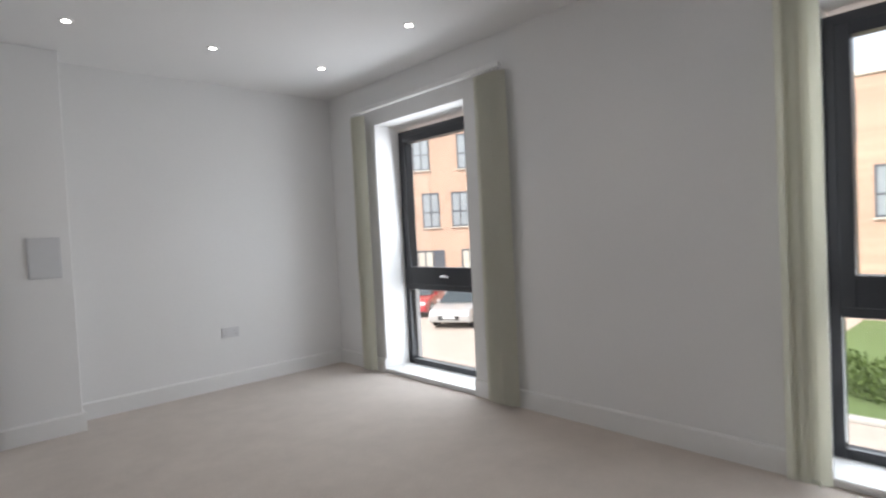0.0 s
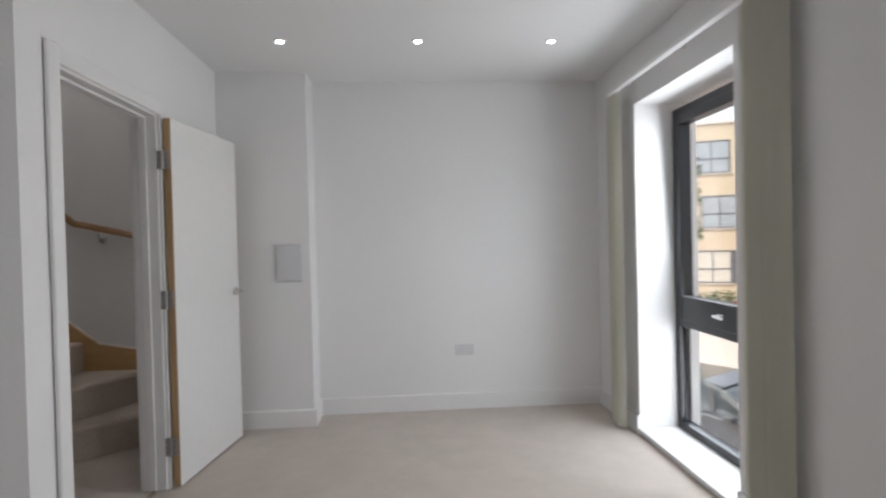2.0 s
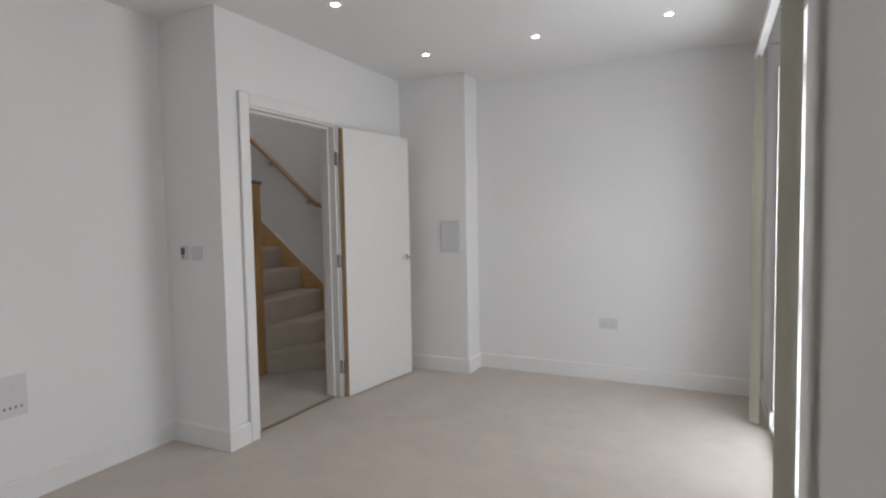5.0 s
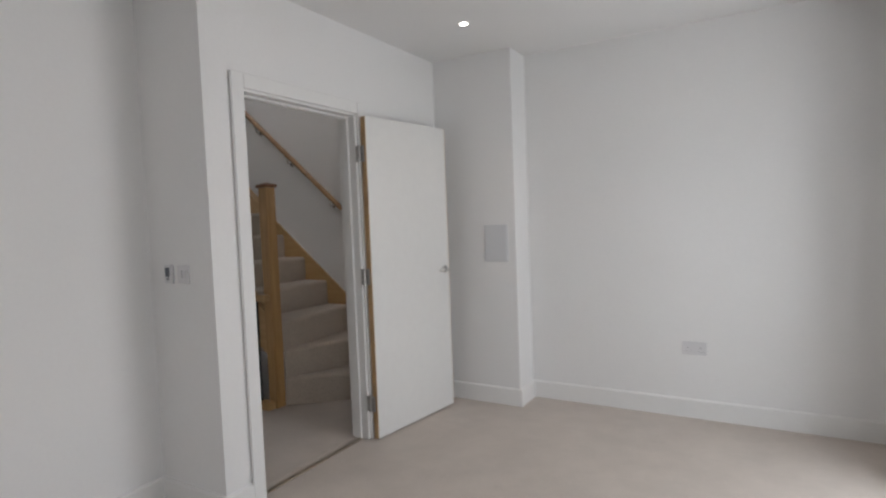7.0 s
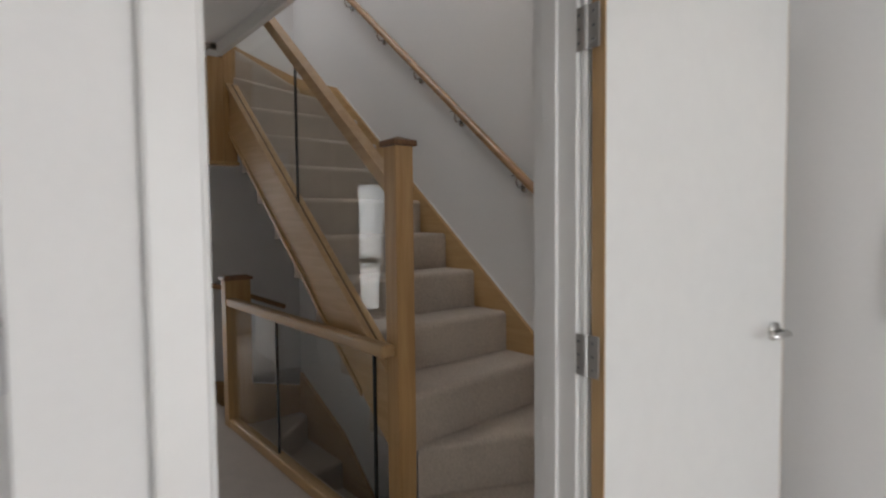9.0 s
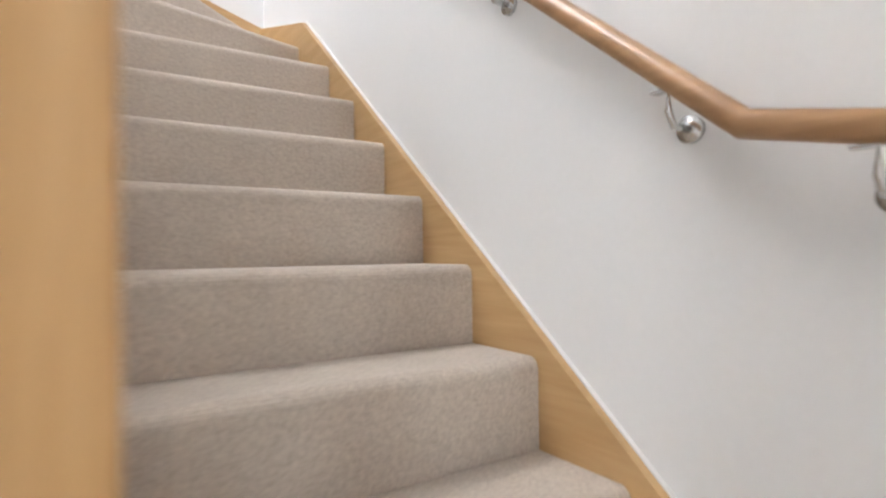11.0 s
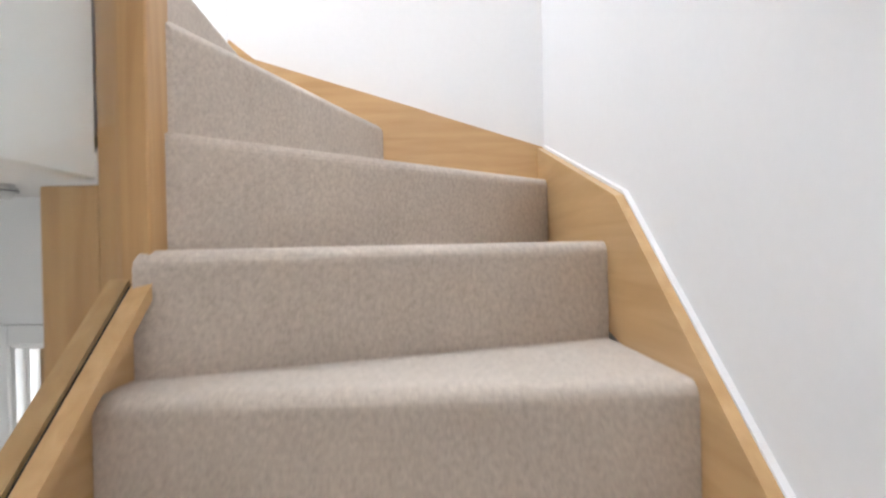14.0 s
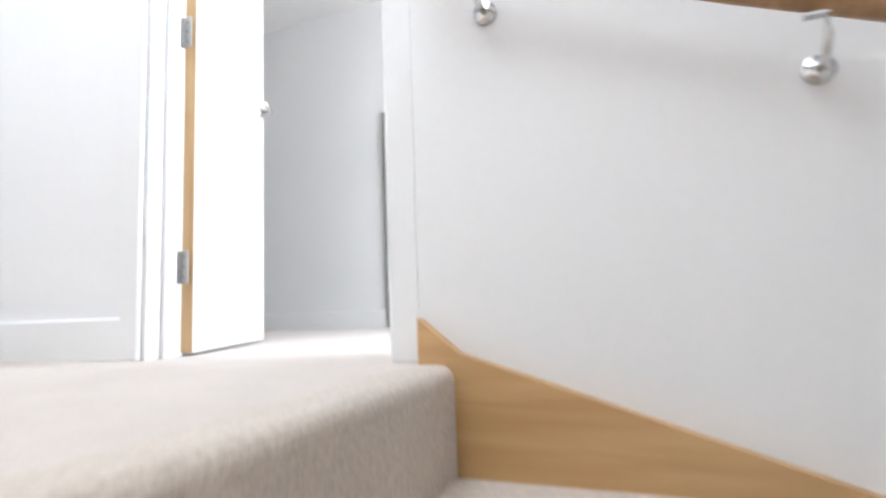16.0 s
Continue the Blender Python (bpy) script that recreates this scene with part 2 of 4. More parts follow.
def add_box(bm, x0, y0, z0, x1, y1, z1, bevel=0.0, seg=1):
    r = bmesh.ops.create_cube(bm, size=1.0)
    vs = r["verts"]
    for v in vs:
        v.co = Vector(((x0 + x1) / 2 + v.co.x * (x1 - x0), (y0 + y1) / 2 + v.co.y * (y1 - y0), (z0 + z1) / 2 + v.co.z * (z1 - z0)))
    if bevel:
        es = list({e for v in vs for e in v.link_edges})
        bmesh.ops.bevel(bm, geom=es, offset=bevel, segments=seg, affect="EDGES", profile=0.5)
    return bm


def box(x0, y0, z0, x1, y1, z1, bevel=0.0, seg=1):
    return add_box(bm_new(), min(x0, x1), min(y0, y1), min(z0, z1), max(x0, x1), max(y0, y1), max(z0, z1), bevel, seg)


def add_prism(bm, pts, axis, a, b):
    """A polygon, given in the two other axes, pushed along one axis from a to b."""
    def at(p, h):
        return {"x": (h, p[0], p[1]), "y": (p[0], h, p[1]), "z": (p[0], p[1], h)}[axis]
    lo, hi = [bm.verts.new(at(p, a)) for p in pts], [bm.verts.new(at(p, b)) for p in pts]
    n = len(pts)
    bm.faces.new(lo)
    bm.faces.new(hi)
    for i in range(n):
        bm.faces.new((lo[i], lo[(i + 1) % n], hi[(i + 1) % n], hi[i]))
    bmesh.ops.recalc_face_normals(bm, faces=bm.faces[:])
    return bm


def prism(pts, axis, a, b):
    return add_prism(bm_new(), pts, axis, a, b)


def add_rod(bm, a, b, r, seg=12, r2=None):
    a, b = Vector(a), Vector(b)
    m = Matrix.Translation((a + b) / 2) @ (b - a).to_track_quat("Z", "Y").to_matrix().to_4x4()
    bmesh.ops.create_cone(bm, cap_ends=True, segments=seg, radius1=r, radius2=r if r2 is None else r2, depth=(b - a).length, matrix=m)
    return bm


def rod(a, b, r, seg=12, r2=None):
    return add_rod(bm_new(), a, b, r, seg, r2)


def tube(points, r, seg=14):
    """One round bar through the points, mitred at the bends."""
    bm = bm_new()
    P = [Vector(p) for p in points]
    rings = []
    for i, p in enumerate(P):
        d = ((P[i + 1] - p).normalized() if i < len(P) - 1 else Vector()) + ((p - P[i - 1]).normalized() if i else Vector())
        d.normalize()
        s = d.cross(Vector((0, 0, 1))).normalized()
        u = s.cross(d)
        rings.append([bm.verts.new(p + r * (math.cos(t) * s + math.sin(t) * u)) for t in [2 * math.pi * k / seg for k in range(seg)]])
    for A, B in zip(rings, rings[1:]):
        for k in range(seg):
            bm.faces.new((A[k], A[(k + 1) % seg], B[(k + 1) % seg], B[k]))
    bm.faces.new(rings[0][::-1])
    bm.faces.new(rings[-1])
    bmesh.ops.recalc_face_normals(bm, faces=bm.faces[:])
    return bm


def mesh_object(name, bm, material, smooth=False):
    me = bpy.data.meshes.new(name)
    bm.to_mesh(me)
    bm.free()
    me.materials.append(material)
    if smooth:
        for p in me.polygons:
            p.use_smooth = True
    return new(name, me)


def part(name, bm, material, parent, label="", smooth=False):
    ob = mesh_object(name, bm, material, smooth)
    ob.parent = parent
    ob.matrix_parent_inverse = parent.matrix_world.inverted()
    return tagged(ob, label)


def setting(name, bm, material, label, category):
    return tagged(mesh_object(name, bm, material), label, category, kind="structure")


def thing(name, label, category, group="", kind="", at=(0, 0, 0)):
    ob = new(name)
    ob.empty_display_size = 0.1
    ob.matrix_world = Matrix.Translation(at)
    return tagged(ob, label, category, group, kind)


def solid(name, bm, material, label, category, group="", smooth=False):
    return tagged(mesh_object(name, bm, material, smooth), label, category, group)


# ---------------------------------------------------------------- plan
CEIL = 2.57
XW, XO = 2.80, 3.22            # window wall: inner and outer face
YE = 4.66                      # end wall
XD, XH = -0.07, -0.19          # door wall: room face and hall face
XN, YN = -0.548, 2.37          # deeper part of the room beside the doorway
YS = -2.4                      # wall behind the start
DY0, DY1, DH = 2.60, 3.43, 2.035   # doorway
NEW1, NEW2 = (-1.103, 3.641), (-3.135, 3.640)   # newel posts
RISE, GO = 0.215, 0.2615
SL, SR = 3.66, 4.553           # stair: inner and outer edge of the carpet
YB = 4.585                     # stair wall
XB = -4.13                     # wall behind the upper winders
YU = 1.50                      # upper landing's side wall
YH = 2.37                      # hall's other long wall
TOP = 14 * RISE
W1 = (2.82, 3.93)              # first window opening along y
W2 = (-0.42, 0.66)             # second window opening
WH = 2.20                      # head of window openings
DR = -2.7                      # outside ground


def nose(k):
    return -2.957 + GO * (10 - k)


# ---- room shell
setting("floor", add_box(add_box(bm_new(), XN, YS, -0.25, XW, YN, 0.0), XD, YN, -0.25, XW, YE, 0.0), M_CARPET, "beige cut-pile carpet, freshly laid wall to wall", "carpet")
bm = bm_new()
add_box(bm, XW, W1[1], -0.25, XO, YE + 0.12, CEIL)
add_box(bm, XW, W2[1], -0.25, XO, W1[0], CEIL)
add_box(bm, XW, YS - 0.12, -0.25, XO, W2[0], CEIL)
for w in (W1, W2):
    add_box(bm, XW, w[0], WH, XO, w[1], CEIL)
    add_box(bm, XW, w[0], -0.25, XO, w[1], 0.02)
setting("wall_east", bm, M_WALL, "white painted outer wall with two tall windows", "wall")
setting("wall_north", box(XH, YE, -0.25, XW, YE + 0.12, CEIL), M_WALL, "white painted end wall above beige carpet", "wall")
setting("wall_pier", box(XD, 4.40, 0, 0.571, YE, CEIL, 0.004), M_WALL, "white boxed-out pier in the corner", "wall")
bm = bm_new()
add_box(bm, XH, YN, -0.0, XD, DY0 - 0.03, CEIL)
add_box(bm, XH, DY1 + 0.03, 0.0, XD, YE, CEIL)
add_box(bm, XH, DY0 - 0.03, DH + 0.03, XD, DY1 + 0.03, CEIL)
add_box(bm, XN - 0.12, YN, 0, XH, YN + 0.12, CEIL)
setting("wall_west", bm, M_WALL, "white painted partition with an open doorway", "wall")
setting("wall_side", box(XN - 0.12, YS - 0.12, -0.25, XN, YN, CEIL), M_WALL, "white painted side wall", "wall")
setting("wall_south", box(XN, YS - 0.12, -0.25, XW, YS, CEIL), M_WALL, "plain white wall closing the room", "wall")
setting("ceiling", add_box(box(XN - 0.12, YS - 0.12, CEIL, XO, YN, TOP - 0.012), XH, YN, CEIL, XO, YE + 0.12, TOP - 0.012), M_CEIL, "smooth white ceiling with small downlights", "ceiling")


def skirting(name, x0, y0, x1, y1, z0=0.0, h=0.125, t=0.018):
    """A chamfered board along the wall from one point to another, on the left of that way."""
    a, b = Vector((x0, y0, z0)), Vector((x1, y1, z0))
    d = (b - a).normalized()
    s = Vector((-d.y, d.x, 0))
    bm = bm_new()
    prof = [(0, 0), (t, 0), (t, h - 0.008), (t - 0.006, h), (0, h)]
    lo = [bm.verts.new(a + s * p + Vector((0, 0, q))) for p, q in prof]
    hi = [bm.verts.new(b + s * p + Vector((0, 0, q))) for p, q in prof]
    bm.faces.new(lo)
    bm.faces.new(hi)
    for i in range(5):
        bm.faces.new((lo[i], lo[(i + 1) % 5], hi[(i + 1) % 5], hi[i]))
    bmesh.ops.recalc_face_normals(bm, faces=bm.faces[:])
    return setting(name, bm, M_TRIM, "white satin-painted skirting board", "skirting board")


skirting("baseboard_1", XW, YE, 0.571, YE)
skirting("baseboard_2", 0.571, YE - 0.018, 0.571, 4.382)
skirting("baseboard_3", 0.571, 4.40, XD, 4.40)
skirting("baseboard_4", XD, 4.382, XD, DY1 + 0.10)
skirting("baseboard_5", XD, DY0 - 0.085, XD, YN)
skirting("baseboard_6", XD + 0.018, YN, XN, YN)
skirting("baseboard_7", XN, YN - 0.018, XN, YS)
skirting("baseboard_8", XN, YS, XW, YS)
skirting("baseboard_9", XW, W1[1], XW, YE)
skirting("baseboard_10", XW, W2[1], XW, W1[0])
skirting("baseboard_11", XW, YS, XW, W2[0])


# ---- doors
def door_frame(name, axis, c0, c1, a0, a1, z0, h, label):
    """Lining, stops and architraves round an opening in a wall from c0 to c1, the opening from a0 to a1 along the other axis."""
    e = thing(name, label, "door frame", kind="structure")
    def bb(p0, q0, r0, p1, q1, r1, bev=0.002):
        return box(p0, q0, r0, p1, q1, r1, bev) if axis == "x" else box(q0, p0, r0, q1, p1, r1, bev)
    lo, hi = min(c0, c1), max(c0, c1)
    for q0, q1 in ((a0 - 0.03, a0), (a1, a1 + 0.03)):
        part("lining", bb(lo - 0.004, q0, z0, hi + 0.004, q1, z0 + h), M_TRIM, e)
    part("head_lining", bb(lo - 0.004, a0 - 0.03, z0 + h, hi + 0.004, a1 + 0.03, z0 + h + 0.03), M_TRIM, e)
    m = (lo + hi) / 2
    for q0, q1 in ((a0, a0 + 0.012), (a1 - 0.012, a1)):
        part("door_stop", bb(m - 0.03, q0, z0, m + 0.012, q1, z0 + h), M_TRIM, e)
    part("door_stop", bb(m - 0.03, a0 + 0.012, z0 + h - 0.012, m + 0.012, a1 - 0.012, z0 + h), M_TRIM, e)
    for c, d in ((hi, 0.018), (lo, -0.018)):
        c += 0.004 if d > 0 else -0.004
        for q0, q1 in ((a0 - 0.085, a0 - 0.012), (a1 + 0.012, a1 + 0.085)):
            part("architrave", bb(c, q0, z0, c + d, q1, z0 + h + 0.085, 0.004), M_TRIM, e)
        part("architrave", bb(c, a0 - 0.012, z0 + h + 0.012, c + d, a1 + 0.012, z0 + h + 0.085, 0.004), M_TRIM, e)
    return e


def hinge(parent, x, y, z, ang):
    """A butt hinge: two leaves, knuckle and screws."""
    m = Matrix.Translation((x, y, z)) @ Matrix.Rotation(ang, 4, "Z")
    bm = bm_new()
    add_box(bm, -0.036, -0.003, -0.05, -0.004, 0.0, 0.05, 0.001)
    add_box(bm, 0.004, -0.003, -0.05, 0.036, 0.0, 0.05, 0.001)
    add_rod(bm, (0, -0.004, -0.05), (0, -0.004, 0.05), 0.006, 8)
    bm.transform(m)
    h = part("hinge", bm, M_HINGE, parent, "satin steel butt hinge")
    for s in (-0.02, 0.02):
        for q in (-0.032, 0.0, 0.032):
            b2 = rod((s, -0.0045, q), (s, -0.003, q), 0.004, 6)
            b2.transform(m)
            part("screw", b2, M_GREY, h)
    return h


def door_leaf(name, hx, hy, ang, width, z0, height, label, handle_side=1):
    """A flush leaf hinged at (hx, hy), lying along the given heading; handle on both faces."""
    e = thing(name, label, "door", at=(hx, hy, z0))
    m = Matrix.Translation((hx, hy, z0)) @ Matrix.Rotation(ang, 4, "Z")
    def put(bm):
        bm.transform(m)
        return bm
    part("leaf", put(box(0.003, -0.02, 0.01, width - 0.003, 0.02, height, 0.0015)), M_DOOR, e)
    part("hinge_edge", put(box(0.0, -0.0195, 0.012, 0.0028, 0.0195, height - 0.002)), M_EDGE, e, "bare oak lipping on the edge")
    part("lock_edge", put(box(width - 0.0028, -0.0195, 0.012, width, 0.0195, height - 0.002)), M_EDGE, e, "bare oak lipping on the edge")
    for s in (-1, 1):
        bm = rod((width - 0.06, s * 0.02, 1.02), (width - 0.06, s * 0.028, 1.02), 0.026, 18)
        hd = part("handle", put(bm), M_CHROME, e, "brushed steel lever handle", True)
        lv = tube([(width - 0.06, s * 0.027, 1.02), (width - 0.06, s * 0.062, 1.02), (width - 0.075, s * 0.072, 1.02), (width - 0.17, s * 0.072, 1.02)], 0.0085, 10)
        part("lever", put(lv), M_CHROME, hd, "", True)
    return e


f1 = door_frame("door_1", "x", XH, XD, DY0, DY1, 0.0, DH, "white-painted door lining and architrave with steel hinges")
part("strike_plate", box(-0.125, DY0, 0.97, -0.095, DY0 + 0.002, 1.07), M_HINGE, f1, "satin steel strike plate")
leaf_angle = math.atan2(0.80, 0.102)
d1 = door_leaf("door", XD + 0.052, DY1 + 0.018, leaf_angle, 0.80, 0.0, 2.03, "open off-white flush door with oak edges folded back on the wall")
for z in (0.235, 1.04, 1.80):
    hinge(d1, XD + 0.030, DY1 + 0.004, z, radians(0))
solid("threshold_strip", box(XH + 0.05, DY0, -0.001, XH + 0.078, DY1, 0.006, 0.002), M_THRESH, "thin metal carpet strip across the doorway", "threshold strip")


# ---- windows
def window(name, y0, y1, label, x=3.06, z0=0.04, z1=WH - 0.045, sx=1):
    """Tall window: fixed light below, opening sash above, dark frame."""
    e = thing(name, label, "window", kind="structure")
    f, d = 0.05, 0.075
    xa, xb = x, x + d * sx
    part("frame_jamb", box(xa, y0, z0, xb, y0 + f, z1, 0.003), M_BLACK, e)
    part("frame_jamb", box(xa, y1 - f, z0, xb, y1, z1, 0.003), M_BLACK, e)
    part("frame_head", box(xa, y0 + f, z1 - f, xb, y1 - f, z1, 0.003), M_BLACK, e)
    part("frame_bottom", box(xa, y0 + f, z0, xb, y1 - f, z0 + f, 0.003), M_BLACK, e)
    zm = 0.725
    part("transom", box(xa, y0 + f, zm, xb, y1 - f, zm + 0.06, 0.003), M_BLACK, e)
    s = 0.062
    xs0, xs1 = xa - 0.014 * sx, xb - 0.01 * sx
    sash = part("sash", add_box(add_box(add_box(add_box(bm_new(), *sorted2(xs0, xs1, y0 + f, y0 + f + s, zm + 0.05, z1 - f), 0.003), *sorted2(xs0, xs1, y1 - f - s, y1 - f, zm + 0.05, z1 - f), 0.003), *sorted2(xs0, xs1, y0 + f + s, y1 - f - s, z1 - f - s, z1 - f), 0.003), *sorted2(xs0, xs1, y0 + f + s, y1 - f - s, zm + 0.05, zm + 0.205), 0.003), M_BLACK, e)
    g = part("pane", box(x + 0.03 * sx, y0 + f + s, zm + 0.2, x + 0.042 * sx, y1 - f - s, z1 - f - s), M_GLASS, e)
    g2 = part("pane", box(x + 0.03 * sx, y0 + f, z0 + f, x + 0.042 * sx, y1 - f, zm), M_GLASS, e)
    g.visible_shadow = g2.visible_shadow = False
    ym = (y0 + y1) / 2
    h = part("handle", box(xs0 - 0.012 * sx, ym - 0.035, zm + 0.115, xs0, ym + 0.035, zm + 0.14, 0.004), M_CHROME, sash, "silver window handle")
    part("lever", tube([(xs0 - 0.012 * sx, ym + 0.02, zm + 0.128), (xs0 - 0.035 * sx, ym + 0.02, zm + 0.128), (xs0 - 0.04 * sx, ym - 0.09, zm + 0.125)], 0.008, 8), M_CHROME, h)
    return e


def sorted2(a, b, c, d, e, f):
    return (min(a, b), min(c, d), min(e, f), max(a, b), max(c, d), max(e, f))


window("window_1", W1[0] + 0.0, W1[1] - 0.0, "tall anthracite-framed window with tilting upper sash")
window("window_2", W2[0], W2[1], "tall anthracite-framed window with tilting upper sash")
for n, w in (("window_sill_1", W1), ("window_sill_2", W2)):
    setting(n, box(XW - 0.012, w[0], 0.02, 3.06, w[1], 0.04, 0.004), M_TRIM, "low white-painted window sill board", "window sill")


# ---- vertical blinds, drawn open into stacks
BX = 2.705


def blind_stack(name, y0, y1, n, label, group):
    e = thing(name, label, "vertical blind", group, at=(BX, (y0 + y1) / 2, 0.02))
    base = None
    for i in range(n):
        y = y0 + (y1 - y0) * (i + 0.5) / n
        a = radians(90 + random.uniform(-9, 9))
        bm = bm_new()
        k = 5
        cols = []
        for j in range(k):
            u = (j / (k - 1) - 0.5) * 0.089
            cols.append((u, 0.006 * (1 - (2 * u / 0.089) ** 2)))
        top = [bm.verts.new((u, v, 2.285)) for u, v in cols]
        bot = [bm.verts.new((u + random.uniform(-0.001, 0.001), v, 0.03)) for u, v in cols]
        for j in range(k - 1):
            bm.faces.new((bot[j], bot[j + 1], top[j + 1], top[j]))
        bmesh.ops.solidify(bm, geom=bm.faces[:], thickness=0.0014)
        bm.transform(Matrix.Translation((BX + random.uniform(-0.006, 0.006), y, 0)) @ Matrix.Rotation(radians(90) + a - radians(90) + radians(24), 4, "Z"))
        s = part("slat", bm, M_BLIND, e)
        part("bottom_weight", box(BX - 0.02, y - 0.004, 0.028, BX + 0.02, y + 0.004, 0.05, 0.001), M_BLIND, s)
        part("hanger", box(BX - 0.004, y - 0.003, 2.285, BX + 0.004, y + 0.003, 2.305), M_PLASTIC, s)
    return e


for (a, b), grp in (((2.37, 4.13), "blinds at the far window"), ((-0.92, 0.82), "blinds at the near window")):
    rail = thing("blind_headrail", "slim white aluminium blind track above the window", "blind track", grp, at=(2.74, (a + b) / 2, 2.31))
    part("track", box(2.685, a, 2.305, 2.727, b, 2.335, 0.004), M_TRIM, rail)
    for y in (a + 0.2, (a + b) / 2, b - 0.2):
        part("bracket", box(2.70, y - 0.012, 2.335, 2.80, y + 0.012, 2.345, 0.002), M_PLASTIC, rail)
blind_stack("vertical_blind", 2.37, 2.58, 6, "grey-beige vertical blind slats stacked beside the window", "blinds at the far window")
blind_stack("vertical_blind", 3.99, 4.10, 4, "narrow stack of grey-beige blind slats near the corner", "blinds at the far window")
blind_stack("vertical_blind", 0.62, 0.73, 4, "narrow stack of grey-beige blind slats by the window", "blinds at the near window")
blind_stack("vertical_blind", -0.88, -0.64, 6, "grey-beige vertical blind slats stacked beside the window", "blinds at the near window")


# ---- downlights
def downlight(x, y, z=CEIL):
    e = thing("downlight", "small round recessed ceiling downlight, switched on", "ceiling light", "ceiling downlights", at=(x, y, z))
    bm = bm_new()
    bmesh.ops.create_cone(bm, cap_ends=True, segments=24, radius1=0.036, radius2=0.043, depth=0.006, matrix=Matrix.Translation((x, y, z - 0.003)))
    part("bezel", bm, M_TRIM, e)
    bm = bm_new()
    bmesh.ops.create_circle(bm, cap_ends=True, segments=24, radius=0.024, matrix=Matrix.Translation((x, y, z - 0.0075)))
    part("lens", bm, M_LAMP, e, "glowing warm lens")
    d = bpy.data.lights.new("downlight_beam", "SPOT")
    d.energy, d.spot_size, d.spot_blend, d.shadow_soft_size, d.color = 1.5, radians(95), 0.8, 0.03, (1.0, 0.9, 0.78)
    o = new("downlight_beam", d)
    o.matrix_world = look((x, y, z - 0.02), (x, y, 0))
    o.parent = e
    o.matrix_parent_inverse = e.matrix_world.inverted()


for x in (0.53, 1.37, 2.21):
    for y in (3.784, 2.69, 1.59, 0.49):
        downlight(x, y)


# ---- small fittings on the walls
def plate(name, cx, cy, cz, w, h, face, label, category, mt=M_PLASTIC, d=0.009):
    """A bevelled plate; face is the way that it looks: n (+y), s (-y), e (+x)."""
    e = thing(name, label, category, at=(cx, cy, cz))
    if face == "s":
        b = box(cx - w / 2, cy - d, cz - h / 2, cx + w / 2, cy, cz + h / 2, 0.003, 2)
    else:
        b = box(cx, cy - w / 2, cz - h / 2, cx + d, cy + w / 2, cz + h / 2, 0.003, 2)
    part("plate", b, mt, e)
    return e


def bit(e, name, cx, cy, cz, w, h, face, mt, d0=0.009, d1=0.012):
    b = box(cx - w / 2, cy - d1, cz - h / 2, cx + w / 2, cy - d0 + 0.001, cz + h / 2, 0.001) if face == "s" else box(cx + d0 - 0.001, cy - w / 2, cz - h / 2, cx + d1, cy + w / 2, cz + h / 2, 0.001)
    return part(name, b, mt, e)


def double_socket(cx, cy, cz, face, label):
    e = plate("double_socket", cx, cy, cz, 0.146, 0.086, face, label, "wall socket")
    for s in (-0.038, 0.038):
        X, Y = (cx + s, cy) if face == "s" else (cx, cy + s)
        bit(e, "rocker", X, Y, cz + 0.028, 0.012, 0.016, face, M_PLASTIC, 0.009, 0.013)
        for dx, dz, w, h in ((0, 0.004, 0.005, 0.009), (-0.011, -0.02, 0.008, 0.005), (0.011, -0.02, 0.008, 0.005)):
            X2, Y2 = (X + dx, Y) if face == "s" else (X, Y + dx)
            bit(e, "pin_hole", X2, Y2, cz + dz, w, h, face, M_GREY, 0.009, 0.0096)
    return e


double_socket(1.705, YE, 0.467, "s", "white plastic double socket on the end wall")
e = plate("wall_outlet_plate", XN, 1.49, 0.53, 0.15, 0.20, "e", "grey-white multi-socket outlet plate low on the wall", "wall socket")
for i in range(5):
    bit(e, "jack", XN, 1.44 + i * 0.024, 0.475, 0.011, 0.015, "e", M_GREY, 0.009, 0.0096)
for i in range(2):
    bit(e, "module", XN, 1.455 + i * 0.07, 0.565, 0.05, 0.05, "e", M_PLASTIC, 0.009, 0.012)
e = plate("access_panel", 0.418, 4.40, 1.19, 0.185, 0.27, "s", "pale grey-white flush access panel on the pier", "access panel", M_PANEL, 0.012)
bit(e, "panel_door", 0.418, 4.40, 1.19, 0.165, 0.25, "s", M_PANEL, 0.012, 0.016)
e = plate("light_switch", -0.28, YN, 1.165, 0.086, 0.086, "s", "white plastic light switch with two rockers", "light switch")
for s in (-0.014, 0.014):
    bit(e, "rocker", -0.28 + s, YN, 1.165, 0.022, 0.04, "s", M_PLASTIC, 0.009, 0.013)
e = plate("thermostat", -0.385, YN, 1.165, 0.05, 0.09, "s", "small white thermostat with a dark grey display", "thermostat", M_PLASTIC, 0.018)
bit(e, "display", -0.385, YN, 1.175, 0.034, 0.044, "s", M_WFRAME, 0.018, 0.0195)
bit(e, "button", -0.385, YN, 1.142, 0.02, 0.012, "s", M_GREY, 0.018, 0.0195)


